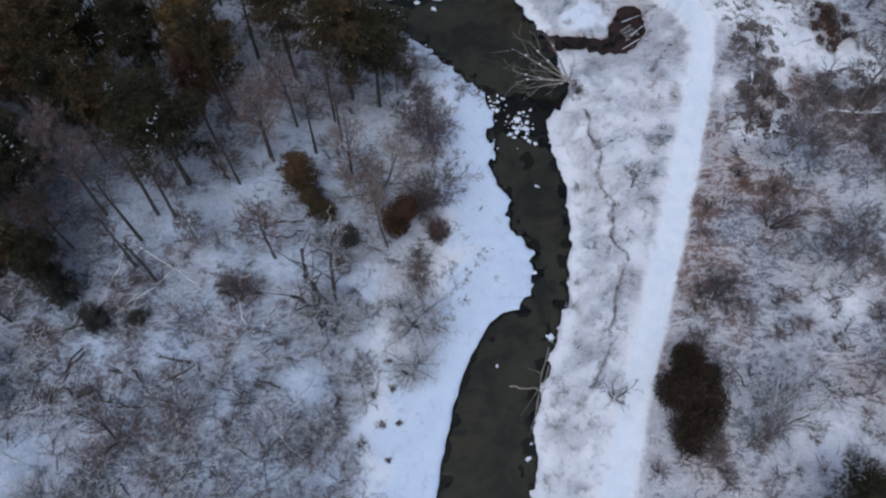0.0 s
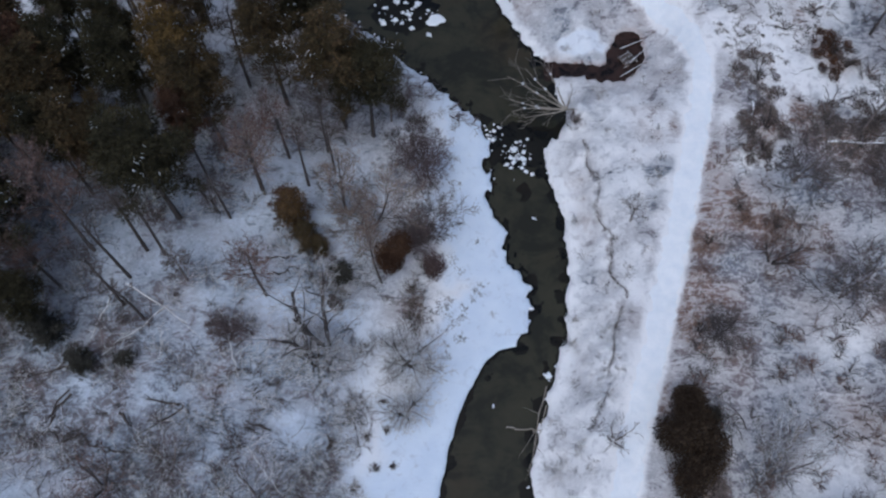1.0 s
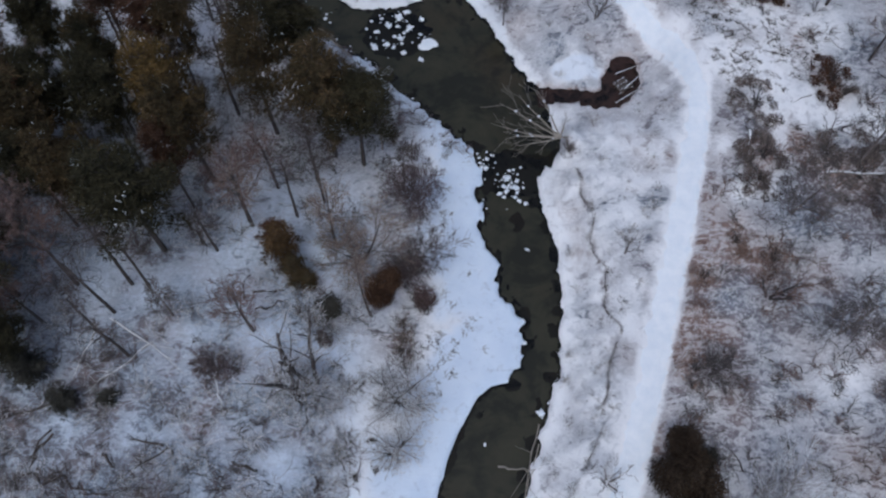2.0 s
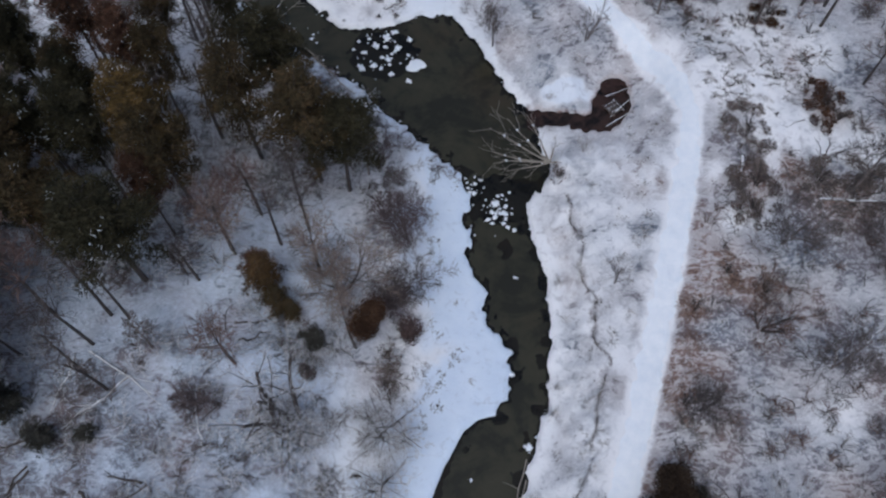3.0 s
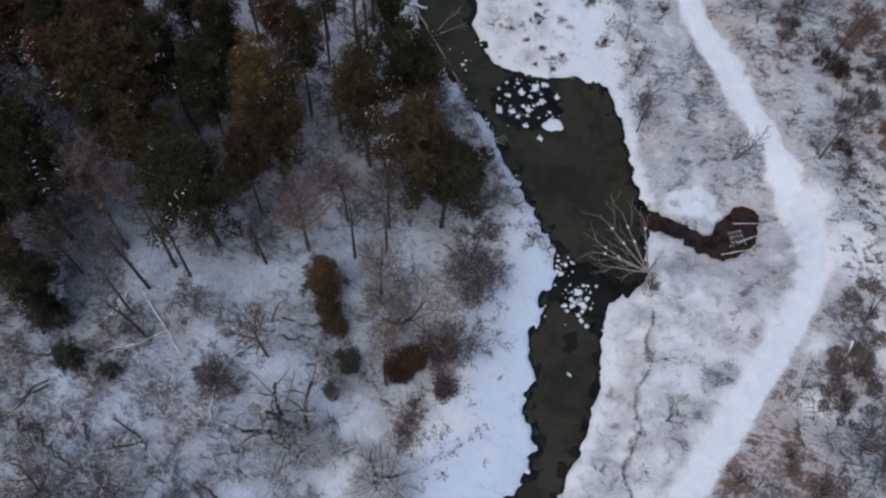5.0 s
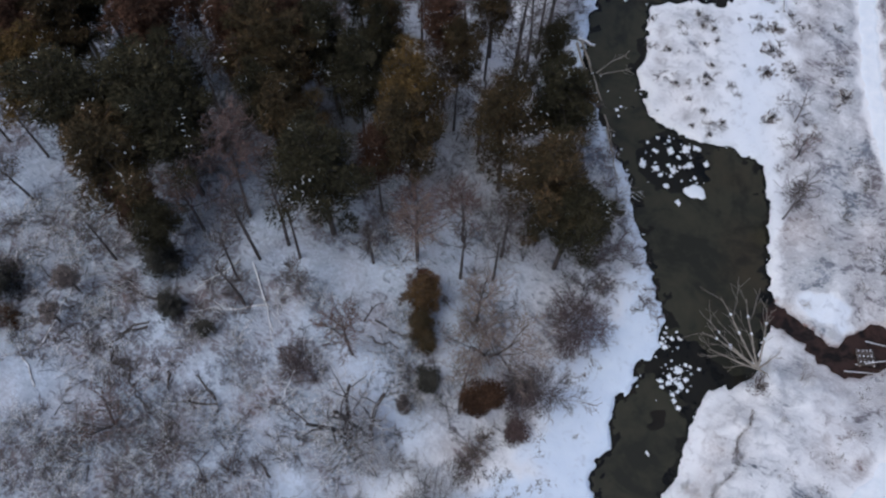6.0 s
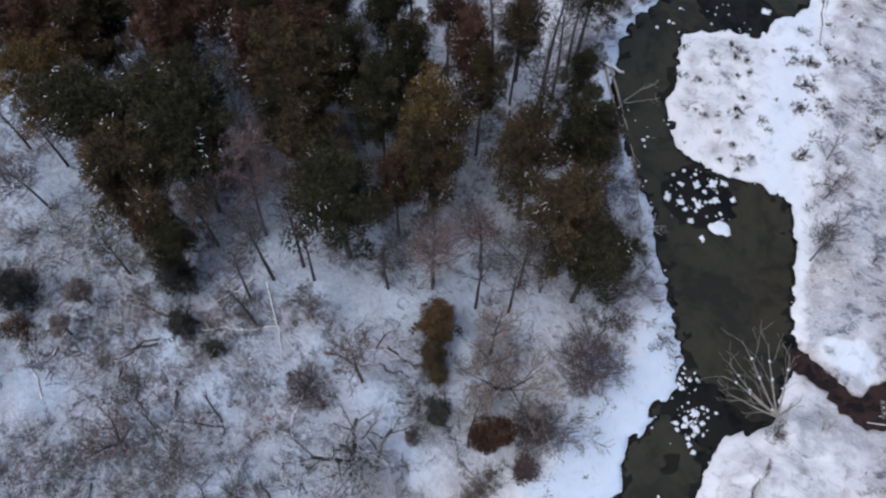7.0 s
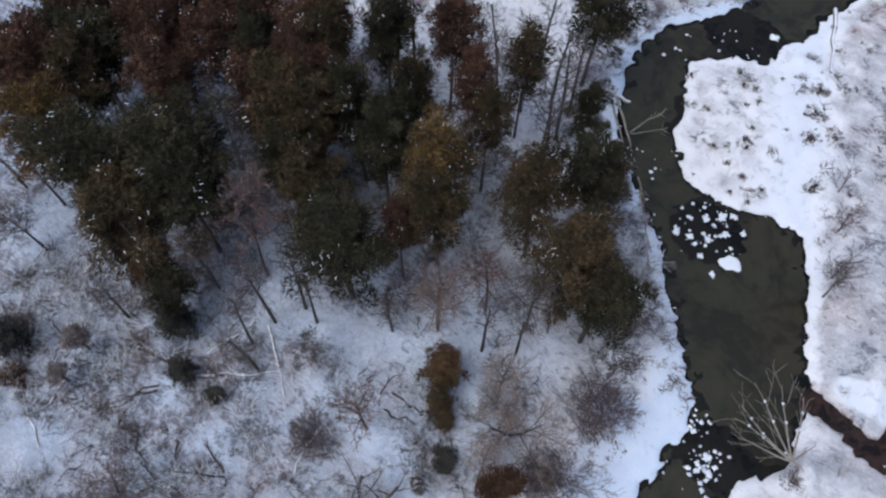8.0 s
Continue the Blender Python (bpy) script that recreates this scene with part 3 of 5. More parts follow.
KINDS = {
    "upright": dict(taper=0.8, bend=0.07, rise=0.10, start=0.45, limb=0.30, count=(15, 7, 5), angle=0.85),
    "pole": dict(taper=0.6, bend=0.05, rise=0.05, start=0.62, limb=0.17, count=(9, 5, 4), angle=1.0),
    "vase": dict(taper=0.6, bend=0.10, rise=0.08, start=0.12, limb=0.72, count=(8, 9, 7), angle=0.8),
    "sparse": dict(taper=0.6, bend=0.06, rise=0.06, start=0.1, limb=0.8, count=(6, 5, 3), angle=0.6),
    "dome": dict(taper=0.75, bend=0.10, rise=0.03, start=0.12, limb=0.66, count=(20, 12, 9), angle=1.0),
    "star": dict(taper=0.6, bend=0.10, rise=0.03, start=0.1, limb=0.7, count=(4, 3, 2), angle=0.7),
    "halo": dict(taper=0.6, bend=0.09, rise=0.0, start=0.05, limb=0.85, count=(12, 8, 5), angle=1.0),
    "fork": dict(taper=0.5, bend=0.16, rise=0.06, start=0.4, limb=0.34, count=(6, 5, 4), angle=0.6),
    "broom": dict(taper=0.6, bend=0.06, rise=0.02, start=0.1, limb=0.7, count=(8, 6, 4), angle=0.55),
    "round": dict(taper=0.75, bend=0.10, rise=0.05, start=0.15, limb=0.62, count=(15, 10, 7), angle=0.95),
}


def bare_tree(name, x, y, height, kind="upright", bark_of=None, twig_of=None, seed=1, lean=(0, 0), radius=0.14, leaf=None, stems=1, label=""):
    r = np.random.RandomState(seed)
    out, twigs = [], []
    z = gz(x, y) - 0.15
    for k in range(stems):
        a = 6.28 * k / max(stems, 1) + r.uniform(0, 1)
        s = 0.0 if stems == 1 else 0.14 if kind == "fork" else 0.5 if stems > 2 else 0.28
        way = (lean[0] + s * math.cos(a), lean[1] + s * math.sin(a), 1.0)
        grow(r, (0.12 * math.cos(a) * (stems > 1), 0.12 * math.sin(a) * (stems > 1), 0), way, height * (1 if k == 0 else r.uniform(0.7, 1)), radius, 0, out, twigs, KINDS[kind])
    tree = new(name)
    tree.location = (x, y, z)
    stem = None
    for level, path, radii in sorted(out, key=lambda o: o[0]):
        if level == 0:
            stem = part("trunk", loose_mesh("trunk", *rod(path, radii, 6), bark_of or BARK_DARK), tree)
        else:
            part("limb", loose_mesh("limb", *rod(path, radii, 5), bark_of or BARK_DARK), stem)
    part("crown", mesh_of("crown", *tubes(twigs, 3), twig_of or TWIG), tree)
    if leaf:
        t = np.array(twigs)
        n = leaf[1]
        pick = r.randint(0, len(t), n)
        c = t[pick, 3:6] + r.normal(size=(n, 3)) * 0.12
        part("leaves", mesh_of("leaves", *blades(c, units(r, n), r.uniform(0.10, 0.24, n), r.uniform(0.06, 0.12, n), r), leaf[0]), tree, "dry clinging leaves")
    return tagged(tree, label or "leafless tree with grey branches standing in snow", "tree", "bare trees")


def pine_mesh(seed, height, reach, low, blades_per, pad=1.0, blade=1.0):
    """Trunk, limbs, needle pads and snow lumps of one pine."""
    r = np.random.RandomState(seed)
    segs, c, w, lc, lw = [], [], [], [], []
    lean = r.normal(size=2) * 0.02
    for i in range(8):
        a, b = i / 8 * height, (i + 1) / 8 * height
        segs.append((lean[0] * a, lean[1] * a, a, lean[0] * b, lean[1] * b, b, 0.20 * (1 - a / height) + 0.03, 0.20 * (1 - b / height) + 0.03))
    limbs = 44
    lop = r.uniform(0.6, 1.25, 7)
    for i in range(limbs):
        f = low + (1 - low) * (i / (limbs - 1)) ** 0.9
        g = (f - low) / (1 - low)
        a = i * 2.4 + r.uniform(-0.5, 0.5)
        wide = math.sqrt(max(0.02, 1 - (abs(g - 0.36) / 0.68) ** 2.2))
        long = reach * wide * lop[int(a / 6.283 * 7) % 7] * r.uniform(0.65, 1.1)
        p = np.array([lean[0] * f * height, lean[1] * f * height, f * height - 0.4])
        tilt = -0.10 + 0.7 * g ** 2 + r.uniform(-0.15, 0.15)
        way = np.array([math.cos(a) * math.cos(tilt), math.sin(a) * math.cos(tilt), math.sin(tilt)])
        q = p + way * long
        m = (p + q) / 2 + np.array([0, 0, -0.06 * long])
        segs += [(*p, *m, 0.05, 0.035), (*m, *q, 0.035, 0.012)]
        for s in ((0.45, 0.9) if long > 1.6 else (0.75,)):
            at = p + way * long * s + r.normal(size=3) * 0.2
            n = int(blades_per * r.uniform(0.7, 1.2))
            size = pad * np.array([0.78, 0.78, 0.42]) * r.uniform(0.75, 1.2) * (0.6 + 0.14 * reach)
            u = units(r, n)
            c.append(at + u * size * (r.uniform(0.1, 1, n) ** 0.55)[:, None])
            d = u * [1, 1, 0.6] + units(r, n) * 0.8 + [0, 0, 0.3]
            w.append(d / np.linalg.norm(d, axis=1, keepdims=True))
            if r.uniform() < 0.13:
                k = r.randint(3, 10)
                lc.append(at + r.normal(size=(k, 3)) * size * [0.55, 0.55, 0.2] + [0, 0, size[2] * 0.8])
                lw.append(np.column_stack([np.cos(a) + 0.6 * r.normal(size=k), np.sin(a) + 0.6 * r.normal(size=k), 0.25 * r.normal(size=k)]))
    c, w = np.concatenate(c), np.concatenate(w)
    n = len(c)
    lc, lw = np.concatenate(lc), np.concatenate(lw)
    lw /= np.linalg.norm(lw, axis=1, keepdims=True)
    m = len(lc)
    rows = np.column_stack([lc, lc + lw * r.uniform(0.08, 0.30, (m, 1)), r.uniform(0.015, 0.04, m), r.uniform(0.010, 0.02, m)])
    return tubes(segs, 5), blades(c, w, blade * r.uniform(0.26, 0.48, n), blade * r.uniform(0.065, 0.115, n), r), tubes(rows, 4)


PINE_SHAPES = {}


def pine(x, y, height, reach, colour, seed, low=0.57, turn=0.0, label=""):
    """A pine; alike sizes share their meshes."""
    key = (seed % 5, colour, low)
    if key not in PINE_SHAPES:
        t, n, s = pine_mesh(100 + seed % 5, 15.0, 3.2, low, 190)
        PINE_SHAPES[key] = (mesh_of("trunk", *t, BARK_DARK), mesh_of("crown", *n, NEEDLES[colour]), mesh_of("snow_dusting", *s, WHITE))
    tree = new("pine_tree")
    tree.location, tree.rotation_euler = (x, y, gz(x, y) - 0.1), (0, 0, turn)
    tree.scale = (1.04 * reach / 3.2, 1.04 * reach / 3.2, 0.95 * height / 15.0)
    for name, me in zip(("trunk", "crown", "snow_dusting"), PINE_SHAPES[key]):
        tagged(part(name, me, tree), kind="stuff" if name == "snow_dusting" else "")
    words = {"green": "dark green", "olive": "olive green", "gold": "golden yellow-green", "rust": "rust-brown"}[colour]
    return tagged(tree, label or words + " pine with flecks of snow on its boughs", "pine tree", "pines of the wood")


# crowns of the pine wood: x, y, height, reach, colour
PINES = [(-47.3, 29.6, 15, 3.2, "gold"), (-42.5, 30.5, 16, 4.0, "green"), (-38.6, 35.0, 16, 4.2, "green"), (-34.8, 33.0, 15, 3.6, "green"),
         (-36.4, 28.4, 14, 3.8, "olive"), (-51.7, 32.2, 15, 3.4, "rust"), (-47.9, 41.0, 16, 2.6, "rust"), (-43.8, 39.4, 16, 3.0, "rust"),
         (-41.3, 46.5, 17, 3.4, "rust"), (-37.4, 43.1, 15, 2.8, "rust"), (-33.1, 43.0, 16, 3.8, "olive"), (-35.0, 46.4, 17, 2.8, "rust"),
         (-28.2, 40.0, 15, 2.8, "olive"), (-23.0, 37.3, 15, 3.8, "green"), (-20.9, 41.4, 13, 1.8, "rust"), (-25.7, 45.0, 16, 2.5, "green"),
         (-21.2, 46.6, 16, 3.1, "gold"), (-19.5, 44.2, 15, 2.8, "olive"), (-24.0, 54.2, 16, 2.1, "rust"), (-21.5, 52.6, 15, 2.1, "olive"),
         (-23.4, 60.2, 15, 2.1, "olive"), (-14.6, 50.3, 16, 3.0, "olive"), (-12.0, 54.9, 16, 3.1, "green"), (-9.0, 48.2, 15, 3.6, "olive"),
         (-6.3, 47.4, 13, 3.1, "green"), (-22.3, 70.0, 15, 3.2, "green"), (-16.9, 61.2, 13, 1.8, "green"), (-34.9, 27.6, 9.5, 2.1, "rust"),
         (-32.2, 27.3, 8.5, 2.0, "green"), (-27.6, 49.3, 15, 1.8, "green"), (-29.3, 57.6, 16, 2.3, "rust"), (-50.1, 36.3, 16, 3.6, "green"),
         (-54.1, 37.3, 16, 3.6, "olive"), (-33.8, 55.6, 16, 1.7, "olive"), 
         (-45.5, 50.0, 16, 3.4, "green"), (-51.0, 44.0, 17, 3.6, "olive"), (-56.5, 30.5, 15, 3.4, "green"), (-38.5, 51.0, 16, 3.2, "rust"),
         (29.0, 8.6, 8, 2.4, "green"), (-31.0, 39.6, 15, 2.0, "green"), (-32.2, 43.5, 15, 2.6, "olive"),
         (-53.0, 33.1, 16, 2.8, "rust"), (-49.1, 34.1, 16, 2.6, "olive"), (-46.0, 41.5, 17, 2.8, "rust"), (-42.1, 44.1, 17, 2.8, "rust"), (-38.7, 45.4, 17, 2.6, "green"),
         (-36.0, 48.5, 17, 2.8, "olive"), (-34.2, 45.4, 16, 2.6, "rust"), (-33.0, 53.5, 16, 2.4, "green"),
         (-47.5, 46.0, 17, 3.2, "green"), (-41.5, 55.0, 17, 3.2, "olive"), (-52.0, 40.0, 17, 3.2, "rust"),
         (-57.0, 42.0, 17, 3.4, "green"), (-12.8, 57.6, 12, 2.2, "olive"), (-30.0, 46.6, 16, 2.4, "green"), (-27.6, 51.2, 15, 1.9, "olive")]
for i, (px, py, ph, pr, pc) in enumerate(PINES):
    pine(px, py, ph, pr, pc, i * 7 + 3, turn=i * 2.4)

GREY, DARK = dict(bark_of=BARK_GREY, twig_of=TWIG), dict(bark_of=BARK_DARK, twig_of=TWIG)
PALE, RED = dict(bark_of=BARK_DARK, twig_of=TWIG_TAN), dict(bark_of=BARK_DARK, twig_of=BARK_RED)
FROST = dict(bark_of=BARK_DARK, twig_of=TWIG_PALE, label="spreading leafless tree with pale frosted twigs")
FORK = dict(bark_of=BARK_DARK, twig_of=TWIG_PALE, label="forked leafless tree with thick dark limbs and frosted twigs")
TANNED = dict(bark_of=BARK_GREY, twig_of=TWIG_TAN, label="bushy leafless tree with tan twigs standing in snow")
MAUVE = dict(bark_of=BARK_DARK, twig_of=TWIG_MAUVE)
PINK = dict(bark_of=BARK_DARK, twig_of=BARK_RED, leaf=(PINK_LEAF, 2600), label="slender tree with a pinkish brown crown at the wood's edge")
# x, y, height, kind, look, stems
BARE = [(-26.4, 31.5, 11, "pole", DARK, 1), (-25.3, 34.0, 11, "pole", DARK, 1), (-21.5, 31.2, 6, "upright", GREY, 1), (-14.6, 29.9, 9, "upright", RED, 1),
        (-24.6, 27.7, 9, "pole", DARK, 1), (-10.1, 24.0, 4.2, "halo", FROST, 2), (-9.3, 25.6, 11, "fork", FORK, 2), (-10.7, 24.8, 11, "fork", FORK, 2), (-2.8, 24.7, 4.2, "halo", FROST, 3),
        (-2.7, 20.2, 3.0, "halo", FROST, 2), (-15.9, 40.1, 11, "upright", RED, 1), (-11.8, 40.8, 9, "pole", DARK, 1), (-7.9, 38.4, 3.0, "broom", TANNED, 4),
        (-2.6, 46.4, 5, "upright", GREY, 1), (-10.4, 45.0, 10, "upright", DARK, 1), (-0.9, 42.8, 5.2, "dome", MAUVE, 1), (-4.6, 49.3, 6, "upright", GREY, 1), (-26.5, 29.0, 8, "pole", DARK, 1),
        (-15.6, 39.7, 10, "upright", PALE, 1), (-18.4, 37.2, 7, "pole", DARK, 1), (-21.3, 66.4, 12, "pole", DARK, 1), (-20.8, 63.7, 12, "pole", DARK, 1),
        (-23.7, 33.7, 9, "pole", DARK, 1), (-8.4, 38.6, 9, "upright", PALE, 1), (-24.8, 63.0, 12, "upright", DARK, 1), (-27.5, 62.5, 12, "pole", GREY, 1),
        (-31.0, 61.5, 12, "upright", DARK, 1), (-26.0, 67.0, 12, "pole", DARK, 1), (-19.0, 57.5, 11, "pole", DARK, 1), (-24.5, 57.0, 12, "upright", GREY, 1),
        (-35.5, 59.5, 12, "upright", RED, 1), (-29.9, 34.0, 12, "upright", PINK, 1), (-36.0, 23.9, 7, "upright", DARK, 1),
        (13.8, 17.5, 2.4, "star", GREY, 4), (28.2, 32.2, 3.4, "broom", RED, 3), (17.1, 37.0, 2.6, "sparse", GREY, 1),
        (38.6, 45.1, 8, "upright", GREY, 1), (33.4, 64.4, 11, "pole", DARK, 1), (38.5, 66.8, 11, "upright", DARK, 1), (40.8, 66.7, 11, "pole", DARK, 1),
        (39.8, 64.0, 11, "pole", DARK, 1), (23.9, 65.7, 8, "upright", GREY, 1), (7.3, 66.9, 4, "sparse", GREY, 1), (7.6, 64.8, 5, "upright", GREY, 1),
        (22.6, 25.6, 3.2, "vase", DARK, 2), (36.5, 19.0, 5, "vase", RED, 2), (29.5, 72.0, 9, "upright", RED, 1), (34.0, 74.5, 10, "round", GREY, 1),
        (22.5, 76.0, 9, "upright", RED, 1), (27.0, 81.0, 10, "upright", GREY, 1), (38.0, 77.5, 11, "pole", DARK, 1), (19.0, 84.0, 9, "round", RED, 1),
        (46.0, 63.0, 10, "upright", GREY, 1), (44.5, 50.0, 8, "round", RED, 1), (3.5, 75.0, 3, "sparse", GREY, 1), (5.5, 71.5, 3, "sparse", RED, 1),
        (-26.8, 52.0, 12, "pole", DARK, 1), (-22.6, 50.0, 12, "upright", GREY, 1), (-31.5, 47.5, 12, "upright", RED, 1), (-28.0, 60.0, 11, "upright", GREY, 1),
        (-33.0, 50.5, 12, "pole", DARK, 1), (-23.0, 65.5, 12, "pole", DARK, 1), (-19.8, 60.0, 12, "upright", DARK, 1), (-39.5, 40.0, 12, "upright", GREY, 1),
        (-18.5, 52.5, 12, "pole", DARK, 1), (-13.8, 43.8, 9, "upright", RED, 1), (-9.6, 42.6, 8, "pole", DARK, 1), (-6.0, 37.0, 6, "vase", PALE, 2),
        (-1.2, 36.8, 4.5, "vase", GREY, 2), (-17.2, 25.8, 2.6, "vase", MAUVE, 2), (-20.5, 15.5, 4, "sparse", GREY, 3), (-25.5, 14.0, 4, "sparse", RED, 3),
        (-14.0, 13.5, 4, "sparse", GREY, 3), (-32.0, 30.5, 9, "upright", RED, 1), (31.5, 40.0, 6, "vase", GREY, 2), (33.5, 29.0, 5, "vase", GREY, 2),
        (40.0, 38.0, 7, "vase", GREY, 2), (42.5, 57.0, 8, "upright", RED, 1), (16.8, 63.5, 3.2, "sparse", GREY, 2),
        (31.0, 68.0, 10, "upright", GREY, 1), (37.5, 72.5, 11, "pole", DARK, 1), (44.5, 73.0, 11, "upright", RED, 1),
        (30.5, 86.5, 10, "upright", RED, 1), (24.0, 88.0, 10, "upright", GREY, 1)]
for i, (tx, ty, th, kind, look_of, stems) in enumerate(BARE):
    bare_tree("bare_tree", tx, ty, th, kind, seed=200 + i, stems=stems, radius=(0.09 if kind in ("halo", "broom") else 0.11 if kind == "fork" else 0.06) + 0.010 * th, **look_of)

bare_tree("bare_tree", 24.9, 14.6, 5.2, "broom", seed=331, stems=4, lean=(0.35, 0.5), radius=0.13, bark_of=BARK_GREY, twig_of=TWIG_PALE, label="low spreading leafless tree with frosted branches")
bare_tree("bare_tree", -4.9, 31.6, 6.5, "upright", seed=335, lean=(-0.25, 0.3), radius=0.11, bark_of=BARK_DARK, twig_of=TWIG_TAN, label="leaning leafless tree with tan twigs standing in snow")
bare_tree("bare_tree", -52.9, 26.1, 9, "upright", seed=340, radius=0.13, bark_of=BARK_DARK, twig_of=TWIG, leaf=(GREY_LEAF, 500), label="leafless tree with a few dark leaves at the wood's edge")
bare_tree("bare_tree", -48.8, 27.2, 9, "upright", seed=341, radius=0.13, bark_of=BARK_DARK, twig_of=TWIG, leaf=(GREY_LEAF, 500), label="leafless tree with a few dark leaves at the wood's edge")
bare_tree("bare_tree", -51.4, 22.6, 7, "upright", seed=342, radius=0.13, bark_of=BARK_DARK, twig_of=TWIG, leaf=(GREY_LEAF, 500), label="leafless tree with a few dark leaves at the wood's edge")


# ---- bushes ----
def bush(x, y, rx, ry, h, mat, n, seed, label, name="bush", loose=False):
    """A dense bush: stems that fan out and small dry leaves over an uneven dome."""
    r = np.random.RandomState(seed)
    segs = []
    for i in range(26):
        a, s = r.uniform(0, 6.28), r.uniform(0.3, 0.9)
        tip = (rx * s * math.cos(a), ry * s * math.sin(a), h * r.uniform(0.55, 0.95))
        mid = (tip[0] * 0.4, tip[1] * 0.4, tip[2] * 0.6)
        segs += [(0.1 * math.cos(a), 0.1 * math.sin(a), 0, *mid, 0.03, 0.02), (*mid, *tip, 0.02, 0.01)]
    n = int(1.5 * n)
    lobes = units(r, 9) * [1, 1, 0.9] * r.uniform(0.2, 0.55, (9, 1)) + [0, 0, 0.15]
    lobes[:, 2] = np.abs(lobes[:, 2])
    lobes[0] = (0, 0, 0.45)
    big = r.uniform(0.3, 0.55, 9)
    if loose:
        a, far = r.uniform(0, 6.28, 22), r.uniform(0.1, 1.0, 22) ** 0.7
        lobes = np.stack([far * np.cos(a), far * np.sin(a), 0.35 * r.uniform(0, 1, 22) * (1.1 - far)], 1)
        big = r.uniform(0.10, 0.30, 22)
    pick = r.choice(len(big), n, p=big ** 2 / (big ** 2).sum())
    c = lobes[pick] + units(r, n) * (big[pick] * r.uniform(0.2, 1.05, n) ** 0.5)[:, None]
    c[:, 2] = np.maximum(c[:, 2], 0.05)
    c = c * [1.32 * rx, 1.32 * ry, 1.2 * h]
    ob = new(name)
    ob.location = (x, y, gz(x, y) - 0.05)
    tagged(part("woody_base", mesh_of("woody_base", *tubes(segs, 4), BARK_DARK), ob), kind="stuff")
    part("foliage", mesh_of("foliage", *blades(c, units(r, n), r.uniform(0.12, 0.25, n), r.uniform(0.07, 0.13, n), r), mat), ob)
    return tagged(ob, label, "bush", "bushes")


def leafy(x, y, height, wide, deep, mat, n, seed, label):
    """A small tree whose rounded crown still holds its dry leaves, on a thin stem."""
    r = np.random.RandomState(seed)
    ob = new("leafy_tree")
    ob.location = (x, y, gz(x, y) - 0.1)
    mid = height - deep
    segs = []
    for i in range(46):
        u = units(r, 1)[0]
        tip = np.array([0, 0, mid]) + u * [wide, wide, deep] * r.uniform(0.5, 0.98)
        fork = np.array([0.05 * u[0], 0.05 * u[1], max(0.4 * mid, tip[2] - 0.9 * deep)])
        segs.append((*fork, *tip, 0.028, 0.010))
    part("trunk", loose_mesh("trunk", *rod([(0, 0, 0), (0.05, 0.03, 0.5 * mid), (0, 0, mid + 0.4 * deep)], [0.10, 0.075, 0.03], 6), BARK_DARK), ob)
    tagged(part("branchwork", mesh_of("branchwork", *tubes(segs, 4), BARK_DARK), ob), kind="stuff")
    lobe = units(r, 12) * r.uniform(0.25, 0.6, (12, 1))
    big = r.uniform(0.35, 0.55, 12)
    pick = r.choice(12, n)
    c = (lobe[pick] + units(r, n) * (big[pick] * r.uniform(0.1, 1.05, n) ** 0.5)[:, None]) * [wide, wide, deep] + [0, 0, mid]
    part("leaves", mesh_of("leaves", *blades(c, units(r, n), r.uniform(0.10, 0.22, n), r.uniform(0.06, 0.12, n), r), mat), ob, "dry clinging leaves")
    return tagged(ob, label, "tree", "leafy small trees")


YOUNG_SHAPES = {}


def young_pine(x, y, height, reach, colour, seed, label):
    """A low young evergreen, boughs down to the snow."""
    key = (seed % 3, colour)
    if key not in YOUNG_SHAPES:
        t, n, s = pine_mesh(140 + seed % 3, 15.0, 3.2, 0.12, 52, 0.72, 1.7)
        YOUNG_SHAPES[key] = (mesh_of("trunk", *t, BARK_DARK), mesh_of("crown", *n, NEEDLES[colour]))
    tree = new("young_evergreen")
    tree.location, tree.rotation_euler = (x, y, gz(x, y) - 0.05), (0, 0, seed * 1.7)
    tree.scale = (reach / 3.2, reach / 3.2, height / 15.0)
    for name, me in zip(("trunk", "crown"), YOUNG_SHAPES[key]):
        part(name, me, tree)
    return tagged(tree, label, "young evergreen", "young evergreens")


RUST, GREENISH = "dense rust-brown bush standing in snow", "low dark evergreen bush poking through snow"
young_pine(-12.4, 36.5, 5.6, 1.75, "amber", 1, "golden brown young evergreen beside bare trees")
young_pine(-13.0, 37.6, 4.6, 1.3, "rust", 5, "dark brown young evergreen beside bare trees")
young_pine(-11.3, 34.9, 3.6, 1.3, "olive", 2, GREENISH)
young_pine(-10.2, 34.1, 2.6, 1.2, "olive", 3, GREENISH)
young_pine(-8.3, 31.9, 1.6, 1.3, "dusk", 4, GREENISH)
bush(-8.9, 29.3, 0.75, 0.85, 2.2, GREY_LEAF, 900, 5, "low dark brown bush poking through snow")
leafy(-3.9, 32.9, 6.6, 2.15, 2.6, RUST_LEAF, 12000, 6, "slender young tree with clinging rust-brown leaves")
bush(-0.7, 33.5, 1.25, 1.35, 2.4, MAUVE_LEAF, 1500, 8, "thin mauve-brown bush near the creek ice")
bare_tree("bare_tree", -1.7, 35.9, 2.6, "dome", seed=334, radius=0.08, bark_of=BARK_DARK, twig_of=TWIG_MAUVE, label="low bushy leafless tree with mauve twigs")
young_pine(-28.5, 23.5, 3.0, 1.35, "dusk", 8, GREENISH)
young_pine(-25.4, 24.0, 1.4, 1.0, "dusk", 10, GREENISH)
young_pine(-41.0, 16.2, 5.0, 1.8, "dusk", 11, "dark young evergreen among snowy brush")
